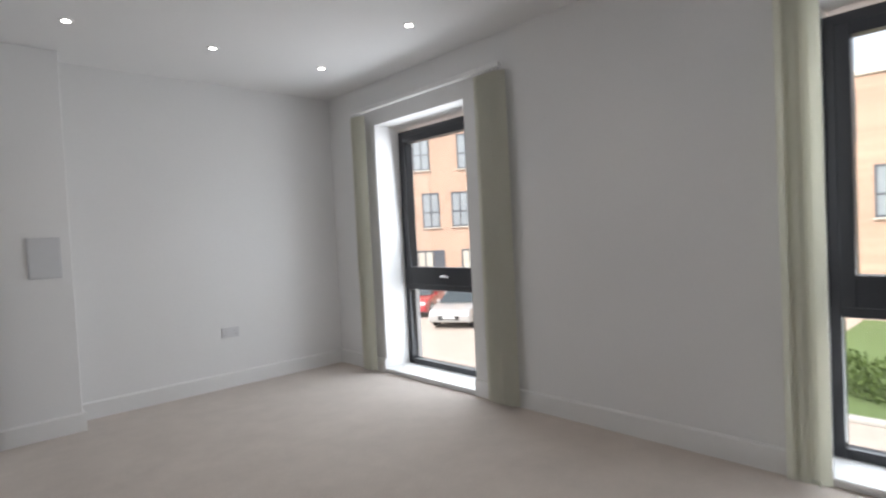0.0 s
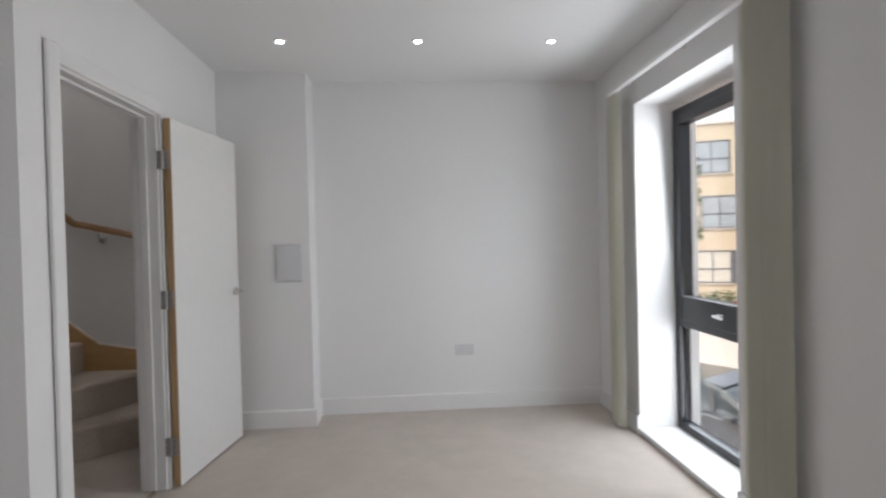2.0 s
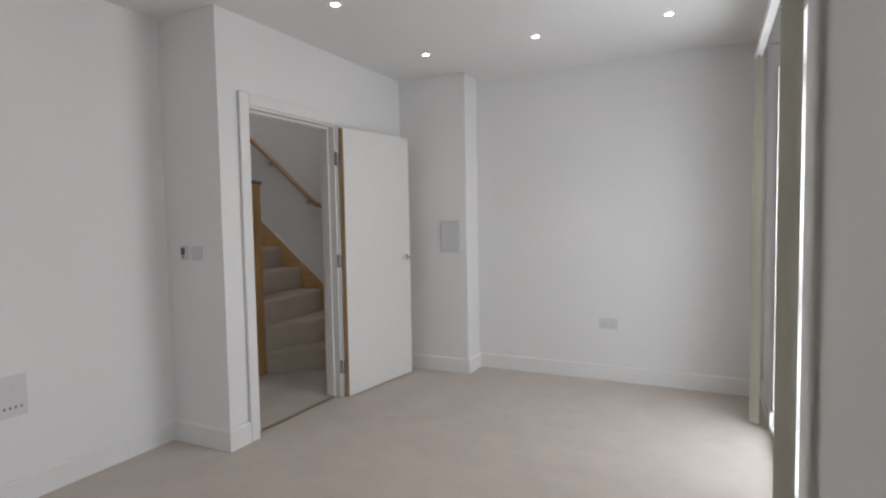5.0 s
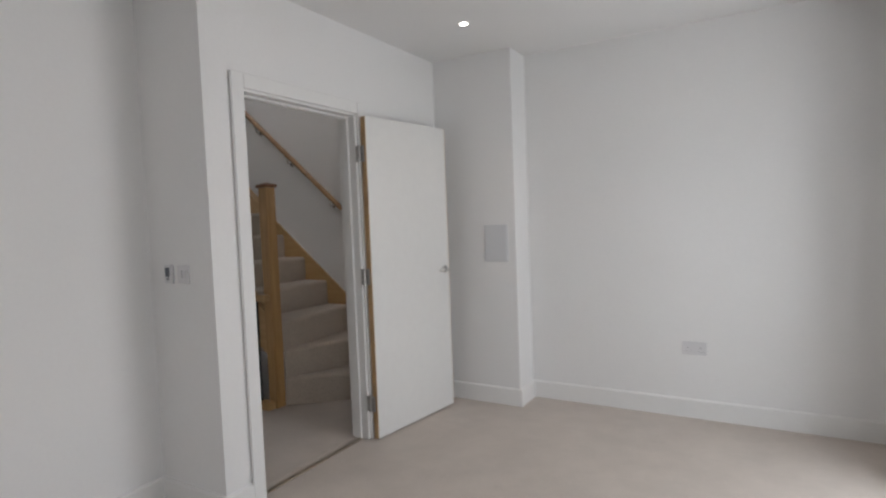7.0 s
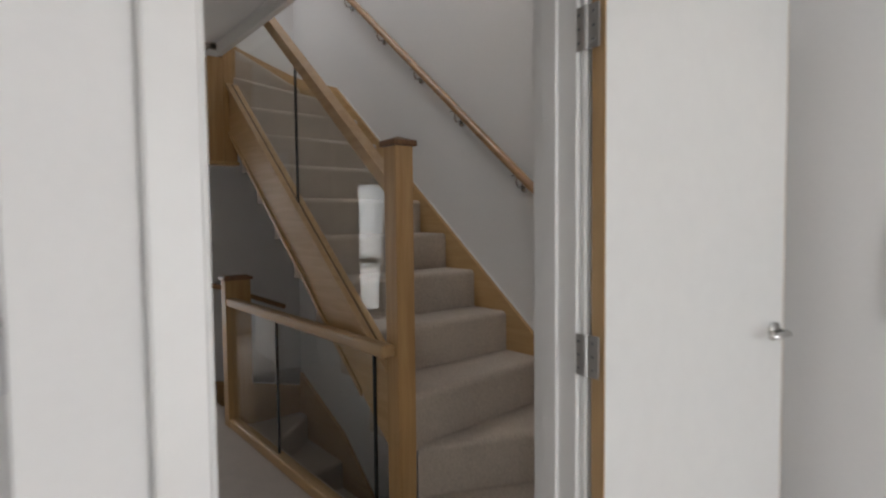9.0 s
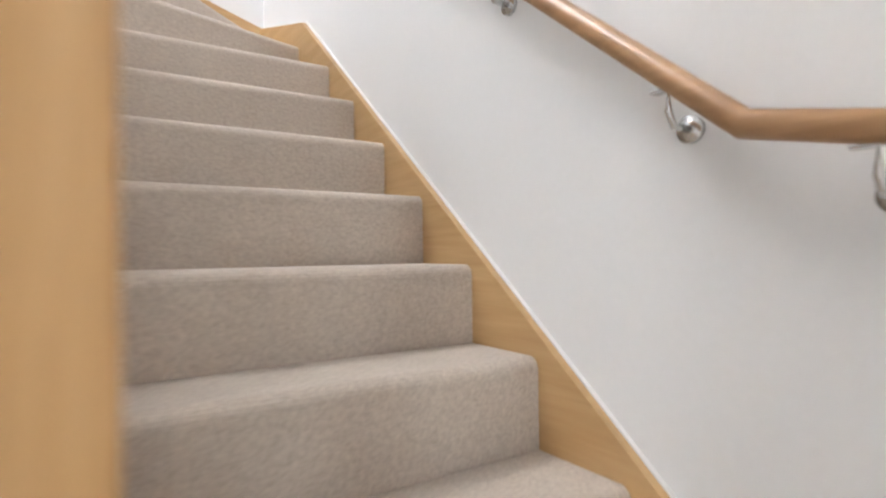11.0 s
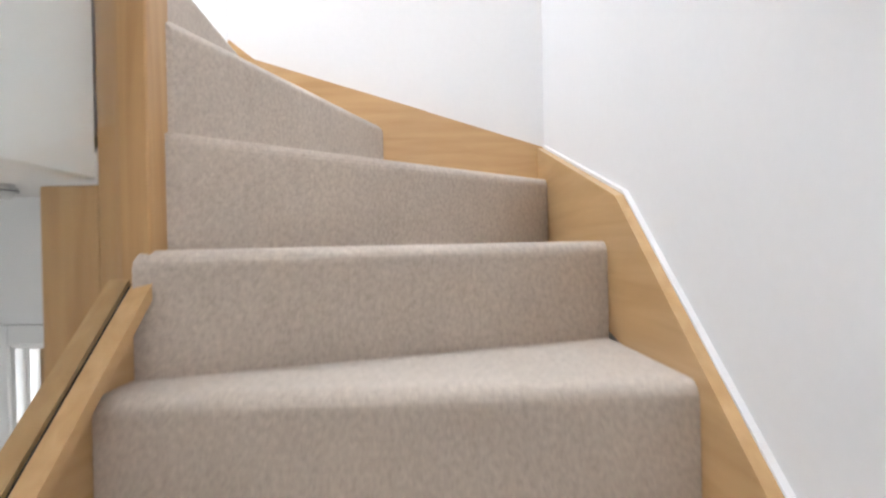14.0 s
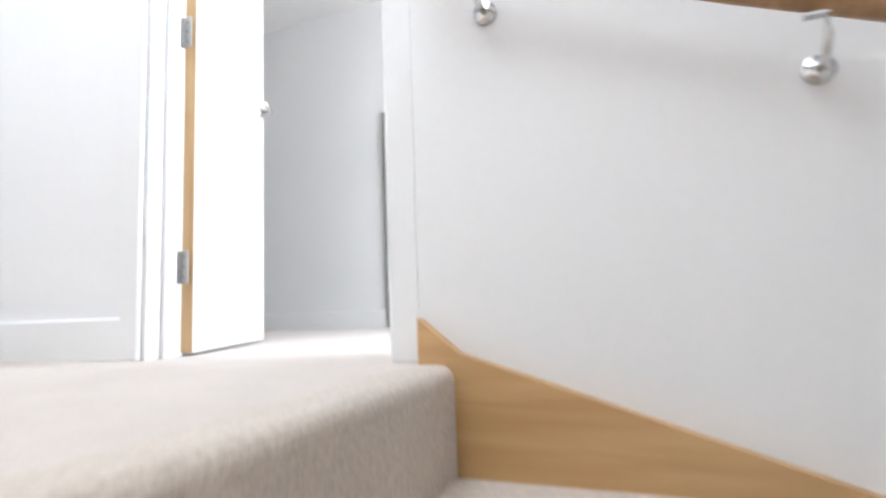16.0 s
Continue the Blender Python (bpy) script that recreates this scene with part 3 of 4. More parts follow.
# ---------------------------------------------------------------- hall and stair
setting("floor_hall", add_box(add_box(bm_new(), XB, YH, -0.3, XH, 3.63, 0.0), -1.06, 3.63, -0.3, XH, YB, 0.0), M_CARPET, "beige cut-pile carpet of the stair landing", "carpet")
setting("floor_doorway", box(XH, DY0 - 0.03, -0.25, XD, DY1 + 0.03, -0.001), M_CARPET, "beige carpet running through the doorway", "carpet")
bm = bm_new()
add_box(bm, XB - 0.12, YB, DR, XH, YB + 0.12, 5.6)
setting("wall_stair", bm, M_WALL, "tall white stair wall with an oak handrail", "wall")
WD = (2.69, 3.53)
bm = bm_new()
add_box(bm, XB - 0.12, YH - 0.12, -0.3, XB, WD[0] - 0.03, CEIL)
add_box(bm, XB - 0.12, WD[1] + 0.03, DR, XB, YB, CEIL)
add_box(bm, XB - 0.12, WD[0] - 0.03, DH + 0.03, XB, WD[1] + 0.03, CEIL)
setting("wall_hall_end", bm, M_WALL, "white hall end wall with a doorway", "wall")
setting("wall_stair_end", box(XB - 0.30, 3.46, CEIL, XB, YB, 5.6), M_WALL, "white wall behind the upper winders", "wall")
SD = (-3.93, -3.15)
bm = bm_new()
add_box(bm, SD[1] + 0.03, YH - 0.12, 0, XN - 0.12, YH, CEIL)
add_box(bm, XB, YH - 0.12, 0, SD[0] - 0.03, YH, CEIL)
add_box(bm, SD[0] - 0.03, YH - 0.12, DH + 0.03, SD[1] + 0.03, YH, CEIL)
setting("wall_hall_side", bm, M_WALL, "white hall side wall with a doorway", "wall")
setting("wall_hall_east", box(XH - 0.004, YE, 0, XH + 0.11, YB + 0.12, 5.6) if YB > YE else box(XH, YB, CEIL, XD, YB + 0.12, 5.6), M_WALL, "white wall over the partition", "wall")
# slab between the storeys, open over the stair
bm = bm_new()
add_box(bm, XB - 0.30, YH, CEIL, XH, 3.46, TOP - 0.012)
add_box(bm, -3.178, 3.46, CEIL, XH, 3.56, TOP - 0.03)
add_box(bm, XB, 3.46, CEIL, -3.178, 3.54, TOP - 0.035)
add_box(bm, -0.75, 3.60, CEIL, XH, YB, TOP - 0.012)
setting("ceiling_hall", bm, M_CEIL, "white hall ceiling with a stairwell opening", "ceiling")
bm = bm_new()
add_box(bm, XB - 0.30, YU - 0.1, TOP - 0.012, XH, 3.46, TOP)
add_box(bm, -3.05, 3.46, TOP - 0.012, XH, 3.596, TOP)
add_box(bm, XB, 3.46, TOP - 0.03, -3.05, 3.53, TOP)
setting("floor_upper", bm, M_CARPET, "beige carpet of the upper landing", "carpet")
setting("trim_stairwell", box(NEW2[0] + 0.043, 3.561, 2.487, XH, 3.596, TOP - 0.013, 0.003), M_TRIM, "white fascia board round the stairwell", "fascia")
skirting("baseboard_13", XB, YB - 1.0, XB, WD[1] + 0.09)
skirting("baseboard_14", XB, WD[0] - 0.09, XB, YH)
skirting("baseboard_15", SD[1] + 0.09, YH, XN - 0.12, YH)
door_frame("door_2", "x", XB - 0.12, XB, WD[0], WD[1], 0.0, DH, "white-painted door lining at the end of the hall")
d2 = door_leaf("door", XB - 0.135, WD[0] + 0.01, radians(186), 0.775, 0.0, 2.03, "open off-white flush door with oak edges in the hall")
for z in (0.235, 1.04, 1.80):
    hinge(d2, XB - 0.118, WD[0] - 0.0, z, radians(90))
door_frame("door_3", "y", YH - 0.12, YH, SD[0], SD[1], 0.0, DH, "white-painted door lining in the hall side wall")
e = plate("light_switch", XB, 3.77, 1.165, 0.086, 0.086, "e", "white plastic light switch beside the hall doorway", "light switch")
bit(e, "rocker", XB, 3.77, 1.165, 0.022, 0.04, "e", M_PLASTIC)

e = thing("smoke_alarm", "round white ceiling smoke alarm with a vented rim", "smoke alarm", at=(-3.77, 2.90, CEIL))
bm = bm_new()
bmesh.ops.create_cone(bm, cap_ends=True, segments=32, radius1=0.05, radius2=0.055, depth=0.012, matrix=Matrix.Translation((-3.77, 2.90, CEIL - 0.006)))
part("base", bm, M_PLASTIC, e)
bm = bm_new()
bmesh.ops.create_cone(bm, cap_ends=True, segments=32, radius1=0.045, radius2=0.062, depth=0.03, matrix=Matrix.Translation((-3.77, 2.90, CEIL - 0.027)))
part("cover", bm, M_TRIM, e, "", True)
bm = bm_new()
bmesh.ops.create_cone(bm, cap_ends=True, segments=32, radius1=0.0635, radius2=0.0635, depth=0.004, matrix=Matrix.Translation((-3.77, 2.90, CEIL - 0.020)))
part("vent_ring", bm, M_GREY, e)

# steps: each one carpeted solid, rounded at its nosing
P1 = (-1.06, 3.69)
PLANS = {
    1: [P1, (XH, 4.44), (XH, SR), (-0.66, SR)],
    2: [P1, (-0.66, SR), (nose(3), SR)],
    3: [(P1[0], SL), (nose(3), SR), (nose(4), SR), (nose(4), SL)],
    11: [(-3.074, SL), (-3.364, SR), (-3.957, SR), (-3.156, 3.688)],
    12: [(-3.156, 3.688), (-3.957, SR), (-4.098, SR), (-4.098, 4.005), (-3.17, 3.69)],
    13: [(-3.10, 3.60), (-3.17, 3.69), (-4.098, 4.005), (-4.098, 3.53), (-3.10, 3.53)],
    10: [(nose(10), SL), (nose(10), SR), (-3.364, SR), (-3.074, SL)],
}
FRONT = {1: (0, 1), 2: (0, 1), 3: (0, 1), 10: (0, 1), 11: (0, 1), 12: (0, 1), 13: (1, 2)}
for k in range(4, 10):
    PLANS[k] = [(nose(k), SL), (nose(k), SR), (nose(k + 1), SR), (nose(k + 1), SL)]
    FRONT[k] = (0, 1)


def step_mesh(pts, front, z0, z1, radius=0.03):
    bm = bm_new()
    lo, hi = [bm.verts.new((*p, z0)) for p in pts], [bm.verts.new((*p, z1)) for p in pts]
    n = len(pts)
    bm.faces.new(lo)
    bm.faces.new(hi)
    for i in range(n):
        bm.faces.new((lo[i], lo[(i + 1) % n], hi[(i + 1) % n], hi[i]))
    bmesh.ops.recalc_face_normals(bm, faces=bm.faces[:])
    edge = bm.edges.get((hi[front[0]], hi[front[1]]))
    bmesh.ops.bevel(bm, geom=[edge], offset=radius, segments=5, affect="EDGES", profile=0.5)
    side = [e2 for e2 in bm.edges if abs(e2.verts[0].co.z - e2.verts[1].co.z) < 1e-5 and e2.verts[0].co.z > z1 - 1e-4 and e2.calc_length() > 0.15]
    bmesh.ops.bevel(bm, geom=side, offset=0.006, segments=2, affect="EDGES", profile=0.5)
    return bm


stair = thing("staircase", "carpeted winder staircase with oak strings and glass balustrade", "staircase", at=(-1.1, 3.65, 0))
for k in range(1, 14):
    part("step", step_mesh(PLANS[k], FRONT[k], max(0.0, (k - 1) * RISE - 0.02) if k < 4 else (k - 1) * RISE - 0.02, k * RISE), M_STAIR, stair, "taupe flecked carpet over step")
part("step_infill", prism([(-3.0955, 3.622), (-3.156, 3.688), (-3.17, 3.69), (-3.0955, 3.66)], "z", 11 * RISE - 0.02, 12 * RISE - 0.004), M_STAIR, stair, "taupe flecked carpet tucked against the newel")
# top nosing at the landing
part("top_riser", step_mesh([(-4.098, 3.548), (-3.10, 3.60), (-3.10, 3.50), (-4.098, 3.45)], (0, 1), 12 * RISE - 0.02, TOP + 0.002), M_STAIR, stair, "taupe flecked carpet over landing edge")


def rake(x, off):
    """Height of a line parallel to the pitch, off above the nosings."""
    return ((-2.957 - x) / GO + 10) * RISE + off


# strings
part("wall_string", prism([(XH, 0.24), (-0.62, 0.55), (-1.02, rake(-1.02, 0.065)), (-3.31, rake(-3.31, 0.022)), (-4.10, 2.705), (-4.10, 2.30), (-3.25, rake(-3.25, -0.25)), (-1.02, 0.3), (-0.62, 0.0), (XH, 0.0)], "y", SR, YB - 0.001), M_OAKX, stair, "oak wall string")
part("caulk_line", prism([(XH, 0.241), (-0.62, 0.551), (-1.02, rake(-1.02, 0.066)), (-3.31, rake(-3.31, 0.023)), (-4.10, 2.706), (-4.10, 2.714), (-3.314, rake(-3.31, 0.032)), (-1.025, rake(-1.02, 0.075)), (-0.62, 0.562), (XH, 0.25)], "y", YB - 0.012, YB - 0.001), M_TRIM, stair, "white sealant along the string")
part("end_string", prism([(YB - 0.002, 2.705), (3.557, 3.035), (3.469, 3.107), (3.469, 2.7), (YB - 0.002, 2.3)], "x", XB + 0.001, -4.098), M_OAKY, stair, "oak string behind the winders")
part("end_string_board", prism([(3.557, 3.033), (4.16, 2.842), (4.44, 2.58), (3.557, 2.58)], "x", -4.0978, -4.095), M_OAKY, stair, "oak board lapped over the string")
x0, x1 = NEW1[0] - 0.043, NEW2[0] + 0.043


def raked(xa, xb, lo, hi, y0, y1):
    """A board along the pitch between two heights over the nosings."""
    return prism([(xa, rake(xa, hi)), (xb, rake(xb, hi)), (xb, rake(xb, lo)), (xa, rake(xa, lo))], "y", y0, y1)


part("outer_string", raked(x0, x1, -0.29, 0.027, 3.632, SL - 0.001), M_OAKX, stair, "oak outer string")
part("string_capping", raked(x0, x1, 0.028, 0.056, 3.612, 3.6455), M_OAKX, stair)
part("string_capping", raked(x0, x1, 0.028, 0.056, 3.6555, 3.688), M_OAKX, stair)
part("glazing_gasket", raked(x0, x1, 0.0275, 0.046, 3.6456, 3.6554), M_GASKET, stair, "dark glazing gasket in the capping groove")
part("bottom_bead", raked(NEW1[0] - 0.3, x1, -0.30, -0.27, 3.622, 3.6315), M_OAKX, stair)
part("soffit", prism([(-1.35, rake(-1.35, -0.30)), (-3.1, rake(-3.1, -0.30)), (-3.1, rake(-3.1, -0.24)), (-1.35, rake(-1.35, -0.24))], "y", SL, SR - 0.001), M_CEIL, stair, "white plastered underside")
part("winder_soffit", box(-4.098, 3.541, 2.548, -3.18, 3.6805, 2.557), M_CEIL, stair, "white plastered underside")
part("winder_soffit", box(-4.098, 3.681, 2.05, -3.18, 3.6865, 2.557), M_CEIL, stair, "white plastered underside")
part("winder_soffit", box(-4.098, 3.687, 2.05, -3.18, SR - 0.001, 2.12), M_CEIL, stair, "white plastered underside")


def newel(x, y, z0, z1, cap_z, parent, w=0.043):
    p = part("newel_post", box(x - w, y - w, z0, x + w, y + w, z1, 0.004, 2), M_OAKZ, parent, "square varnished oak post")
    bm = box(x - w - 0.013, y - w - 0.013, z1, x + w + 0.013, y + w + 0.013, z1 + 0.022, 0.003)
    add_prism(bm, [(x - w - 0.012, y - w - 0.012), (x + w + 0.012, y - w - 0.012), (x + w + 0.012, y + w + 0.012), (x - w - 0.012, y + w + 0.012)], "z", z1 + 0.022, z1 + 0.0225)
    bmesh.ops.create_cone(bm, cap_ends=True, segments=4, radius1=(w + 0.012) * 1.414, radius2=0.004, depth=0.018, matrix=Matrix.Translation((x, y, z1 + 0.0315)) @ Matrix.Rotation(radians(45), 4, "Z"))
    part("cap", bm, M_OAKD, p, "dark oak pyramid cap")
    return p


newel(*NEW1, 0.0, 1.665, 0, stair)
part("newel_post", box(NEW2[0] - 0.043, 3.597, 1.785, NEW2[0] + 0.043, 3.683, 4.0, 0.004, 2), M_OAKZ, stair, "square varnished oak post")
part("newel_post", box(NEW2[0] - 0.043, 3.500, 1.785, NEW2[0] + 0.043, 3.5965, 2.478, 0.004, 2), M_OAKZ, stair, "square varnished oak post")
part("newel_drop_bead", box(NEW2[0] - 0.052, 3.491, 1.762, NEW2[0] + 0.052, 3.692, 1.785, 0.003), M_OAKX, stair, "oak bead under the post")

# rake handrail and glass
part("handrail", raked(x0, x1, 0.80, 0.87, 3.62, 3.681), M_OAKX, stair, "oak handrail over glass")
cuts = [x0 - 0.03, -2.075, x1 + 0.03]
for a, b in zip(cuts, cuts[1:]):
    a, b = a - 0.006, b + 0.006
    g = part("glass_pane", prism([(a, rake(a, 0.047)), (b, rake(b, 0.047)), (b, rake(b, 0.805)), (a, rake(a, 0.805))], "y", 3.6457, 3.6553), M_GLASSG, stair, "clear glass pane")
    g.visible_shadow = False
part("glass_joint", box(-2.081, 3.645, rake(-2.075, 0.05), -2.069, 3.656, rake(-2.075, 0.80)), M_GASKET, stair, "dark joint between panes")

# landing balustrade
land = thing("landing_balustrade", "oak and glass balustrade guarding the lower flight", "balustrade", at=(-2.0, 3.645, 0))
post = part("newel_post", box(-3.042, 3.527, 0.0, -2.955, 3.697, 0.985, 0.004, 2), M_OAKZ, land, "broad varnished oak end post")
part("cap", add_box(box(-3.055, 3.514, 0.985, -2.942, 3.710, 1.007, 0.003), -3.037, 3.532, 1.007, -2.960, 3.692, 1.015, 0.003), M_OAKD, post, "dark oak cap")
part("handrail", box(-2.955, 3.530, 0.818, -1.075, 3.597, 0.870, 0.012, 3), M_OAKX, land, "oak handrail")
part("base_rail", box(-2.955, 3.528, 0.0, -1.075, 3.597, 0.062, 0.008, 2), M_OAKX, land, "oak base rail")
for a, b in ((-2.953, -2.213), (-2.201, -1.192)):
    g = part("glass_pane", box(a, 3.559, 0.062, b, 3.569, 0.818), M_GLASSG, land, "clear glass pane")
    g.visible_shadow = False
for x in (-2.207, -1.186):
    part("glass_joint", box(x - 0.006, 3.558, 0.062, x + 0.006, 3.570, 0.818), M_GASKET, land, "dark joint between panes")


# lower flight, turning under the upper one
low = thing("lower_staircase", "carpeted winder flight going down beneath the upper stair", "staircase", at=(-3.6, 4.0, -0.2))
LP = {
    0: [(-3.16, 3.63), (XB + 0.03, 3.63), (XB + 0.03, 3.60), (-3.16, 3.60)],
    1: [(-3.16, 3.63), (XB + 0.03, 4.0), (XB + 0.03, 3.63)],
    2: [(-3.16, 3.66), (-3.95, SR), (XB + 0.03, SR), (XB + 0.03, 4.0)],
    3: [(-3.16, 3.66), (-3.3, SR), (-3.95, SR)],
}
for k in range(4, 12):
    x = -3.05 + GO * (k - 3)
    LP[k] = [(x, SL), (x, SR), (x - GO if k > 4 else -3.3, SR), (x - GO if k > 4 else -3.10, SL)]
for k in range(1, 12):
    part("step", step_mesh(LP[k], (0, 1), -k * RISE - 0.235, -k * RISE), M_STAIR, low, "taupe flecked carpet over step")
part("wall_string", prism([(-4.10, -0.05), (-3.3, -0.40), (-0.75, -2.45), (-0.75, -2.7), (-3.3, -1.0), (-4.10, -0.7)], "y", SR, YB - 0.001), M_OAKX, low, "oak wall string")
part("end_string", prism([(3.60, 0.10), (3.75, 0.02), (YB - 0.002, -0.18), (YB - 0.002, -0.6), (3.60, -0.3)], "x", XB + 0.001, -4.098), M_OAKY, low, "oak string on the end wall")
setting("wall_below_hall", box(XB, 3.60, DR, XH, 3.63, -0.30), M_WALL, "white wall beside the lower flight", "wall")
setting("landing_edge", box(-3.06, 3.631, -0.30, -1.06, 3.658, -0.002), M_TRIM, "white-painted landing edge board", "trim")
setting("wall_below_end", box(XH - 0.5, 3.63, DR, XH, YB, -0.30), M_WALL, "white wall closing the lower flight", "wall")
setting("floor_lower", box(XB, 3.63, DR - 0.1, XH, YB, DR + 0.05), M_CARPET, "beige carpet at the foot of the stair", "carpet")


# wall handrails: round oak bar on steel brackets
def bracket(parent, wx, wy, rx, ry, rz):
    d = Vector((rx - wx, ry - wy, 0)).normalized()
    bm = rod((wx, wy, rz - 0.085), Vector((wx, wy, rz - 0.085)) + d * 0.012, 0.025, 20)
    b = part("bracket", bm, M_CHROME, parent, "polished steel wall bracket", True)
    part("arm", tube([(wx, wy, rz - 0.085), tuple(Vector((wx, wy, rz - 0.085)) + d * 0.055), (rx, ry, rz - 0.06), (rx, ry, rz - 0.02)], 0.007, 8), M_CHROME, b, "", True)
    along = Vector((-d.y, d.x, 0))
    p, q = Vector((rx, ry, rz - 0.026)) - along * 0.03 - d * 0.01, Vector((rx, ry, rz - 0.021)) + along * 0.03 + d * 0.01
    part("saddle", box(p.x, p.y, p.z, q.x, q.y, q.z), M_CHROME, b)


rail = thing("wall_handrail", "round oak handrail on polished steel wall brackets", "handrail", at=(-2.2, YB, 2.3))
RY = 4.515
part("bar", tube([(-0.60, RY, 1.395), (-1.14, RY, 1.515), (-2.897, RY, 2.985), (-3.7, RY, 3.63)], 0.024, 16), M_RAIL, rail, "round varnished oak bar", True)
for x, z in ((-0.97, 1.477), (-1.27, 1.624), (-1.77, 2.042), (-2.17, 2.377), (-2.60, 2.737), (-3.05, 3.108), (-3.5, 3.469)):
    bracket(rail, x, YB, x, RY, z)
rail2 = thing("wall_handrail", "round oak handrail over the upper winders", "handrail", at=(XB, 4.1, 3.6))
part("bar", tube([(XB + 0.085, 4.5, 3.475), (XB + 0.085, 4.10, 3.635), (XB + 0.085, 3.50, 3.895)], 0.024, 16), M_RAIL, rail2, "round varnished oak bar", True)
for y, z in ((4.22, 3.587), (3.64, 3.834)):
    bracket(rail2, XB, y, XB + 0.085, y, z)
rail3 = thing("wall_handrail", "short round oak handrail beside the lower flight", "handrail", at=(XB, 4.0, 0.8))
part("bar", tube([(XB + 0.075, 3.58, 0.90), (XB + 0.075, 3.85, 0.82), (XB + 0.075, 4.4, 0.60)], 0.022, 14), M_RAIL, rail3, "dark oak bar", True)
bracket(rail3, XB, 3.72, XB + 0.075, 3.72, 0.86)

# ---------------------------------------------------------------- rooms off the hall
setting("floor_west_room", box(-6.0, 2.15, -0.3, XB, 4.9, -0.001), M_CARPET, "beige carpet of the room off the hall", "carpet")
WW = (2.95, 3.92)
bm = bm_new()
add_box(bm, -6.12, 2.15, -0.3, -6.0, WW[0], CEIL)
add_box(bm, -6.12, WW[1], -0.3, -6.0, 4.9, CEIL)
add_box(bm, -6.12, WW[0], 1.95, -6.0, WW[1], CEIL)
add_box(bm, -6.12, WW[0], -0.3, -6.0, WW[1], 0.05)
add_box(bm, -6.0, 4.9, -0.3, XB - 0.12, 5.0, CEIL)
add_box(bm, -6.12, 2.05, -0.3, XB, 2.15, CEIL)
add_box(bm, XB - 0.12, 2.15, -0.3, XB, YH - 0.12, CEIL)
setting("wall_west_room", bm, M_WALL, "white walls of the room off the hall", "wall")
setting("ceiling_west_room", box(-6.12, 2.05, CEIL, XB - 0.30, 5.0, TOP - 0.012), M_CEIL, "white ceiling of the room off the hall", "ceiling")
window("window_3", WW[0], WW[1], "tall dark-framed window in the room off the hall", x=-6.02, z0=0.055, z1=1.94, sx=-1)
setting("floor_side_room", add_box(box(-6.0, -0.8, -0.3, XN - 0.12, 2.05, -0.001), XB, 2.05, -0.3, XN - 0.12, YH - 0.12, -0.001), M_CARPET, "beige carpet of the side room", "carpet")
WS = (0.55, 1.52)
bm = bm_new()
add_box(bm, -6.12, -0.92, -0.3, XN - 0.12, -0.8, CEIL)
add_box(bm, -6.12, -0.8, -0.3, -6.0, WS[0], CEIL)
add_box(bm, -6.12, WS[1], -0.3, -6.0, 2.05, CEIL)
add_box(bm, -6.12, WS[0], 1.95, -6.0, WS[1], CEIL)
add_box(bm, -6.12, WS[0], -0.3, -6.0, WS[1], 0.05)
setting("wall_side_room", bm, M_WALL, "white walls of the side room", "wall")
setting("ceiling_side_room", add_box(box(-6.12, -0.92, CEIL, XN - 0.12, 2.05, TOP - 0.012), XB - 0.12, 2.05, CEIL, XN - 0.12, YH - 0.12, TOP - 0.012), M_CEIL, "white ceiling of the side room", "ceiling")
window("window_4", WS[0], WS[1], "tall dark-framed window in the side room", x=-6.02, z0=0.055, z1=1.94, sx=-1)

# ---------------------------------------------------------------- upper landing
UD = (2.585, 3.365)
XU = -4.176
bm = bm_new()
add_box(bm, XU - 0.12, UD[1] + 0.03, TOP, XU, 3.46, 5.6)
add_box(bm, XU - 0.12, YU, TOP, XU, UD[0] - 0.03, 5.6)
add_box(bm, XU - 0.12, UD[0] - 0.03, TOP + DH + 0.03, XU, UD[1] + 0.03, 5.6)
setting("wall_upper_end", bm, M_WALL, "white upper landing wall with a doorway", "wall")
setting("wall_upper_side", box(XU - 0.12, YU - 0.12, TOP, XH + 0.1, YU, 5.6), M_WALL, "white upper landing side wall", "wall")
setting("wall_upper_east", box(XH, YU, TOP, XH + 0.12, YB, 5.6), M_WALL, "white wall closing the upper landing", "wall")
# unseen rooflight, added only to light the stair from above
RL = (-4.1, -2.5, 2.2, 3.9)
bm = bm_new()
add_box(bm, XU - 0.12, YU - 0.1, 5.6, RL[0], YB + 0.12, 5.75)
add_box(bm, RL[1], YU - 0.1, 5.6, XH + 0.12, YB + 0.12, 5.75)
add_box(bm, RL[0], YU - 0.1, 5.6, RL[1], RL[2], 5.75)
add_box(bm, RL[0], RL[3], 5.6, RL[1], YB + 0.12, 5.75)
setting("ceiling_upper", bm, M_CEIL, "white upper ceiling with an added, unseen rooflight opening", "ceiling")
g = setting("added_rooflight_glass", box(RL[0], RL[2], 5.70, RL[1], RL[3], 5.71), M_GLASS, "clear pane of an added, unseen rooflight", "window")
g.visible_shadow = False
door_frame("door_4", "x", XU - 0.12, XU, UD[0], UD[1], TOP, DH, "white-painted door lining on the upper landing")
d4 = door_leaf("door", XU - 0.125, UD[0] + 0.012, radians(205), 0.76, TOP, 2.03, "open off-white flush door with an oak edge upstairs")
for z in (0.27, 1.02, 1.80):
    hinge(d4, XU - 0.112, UD[0] - 0.0, TOP + z, radians(90))
skirting("baseboard_16", XU, YU, XH, YU, TOP)
skirting("baseboard_18", XU, UD[0] - 0.072, XU, YU + 0.02, TOP)
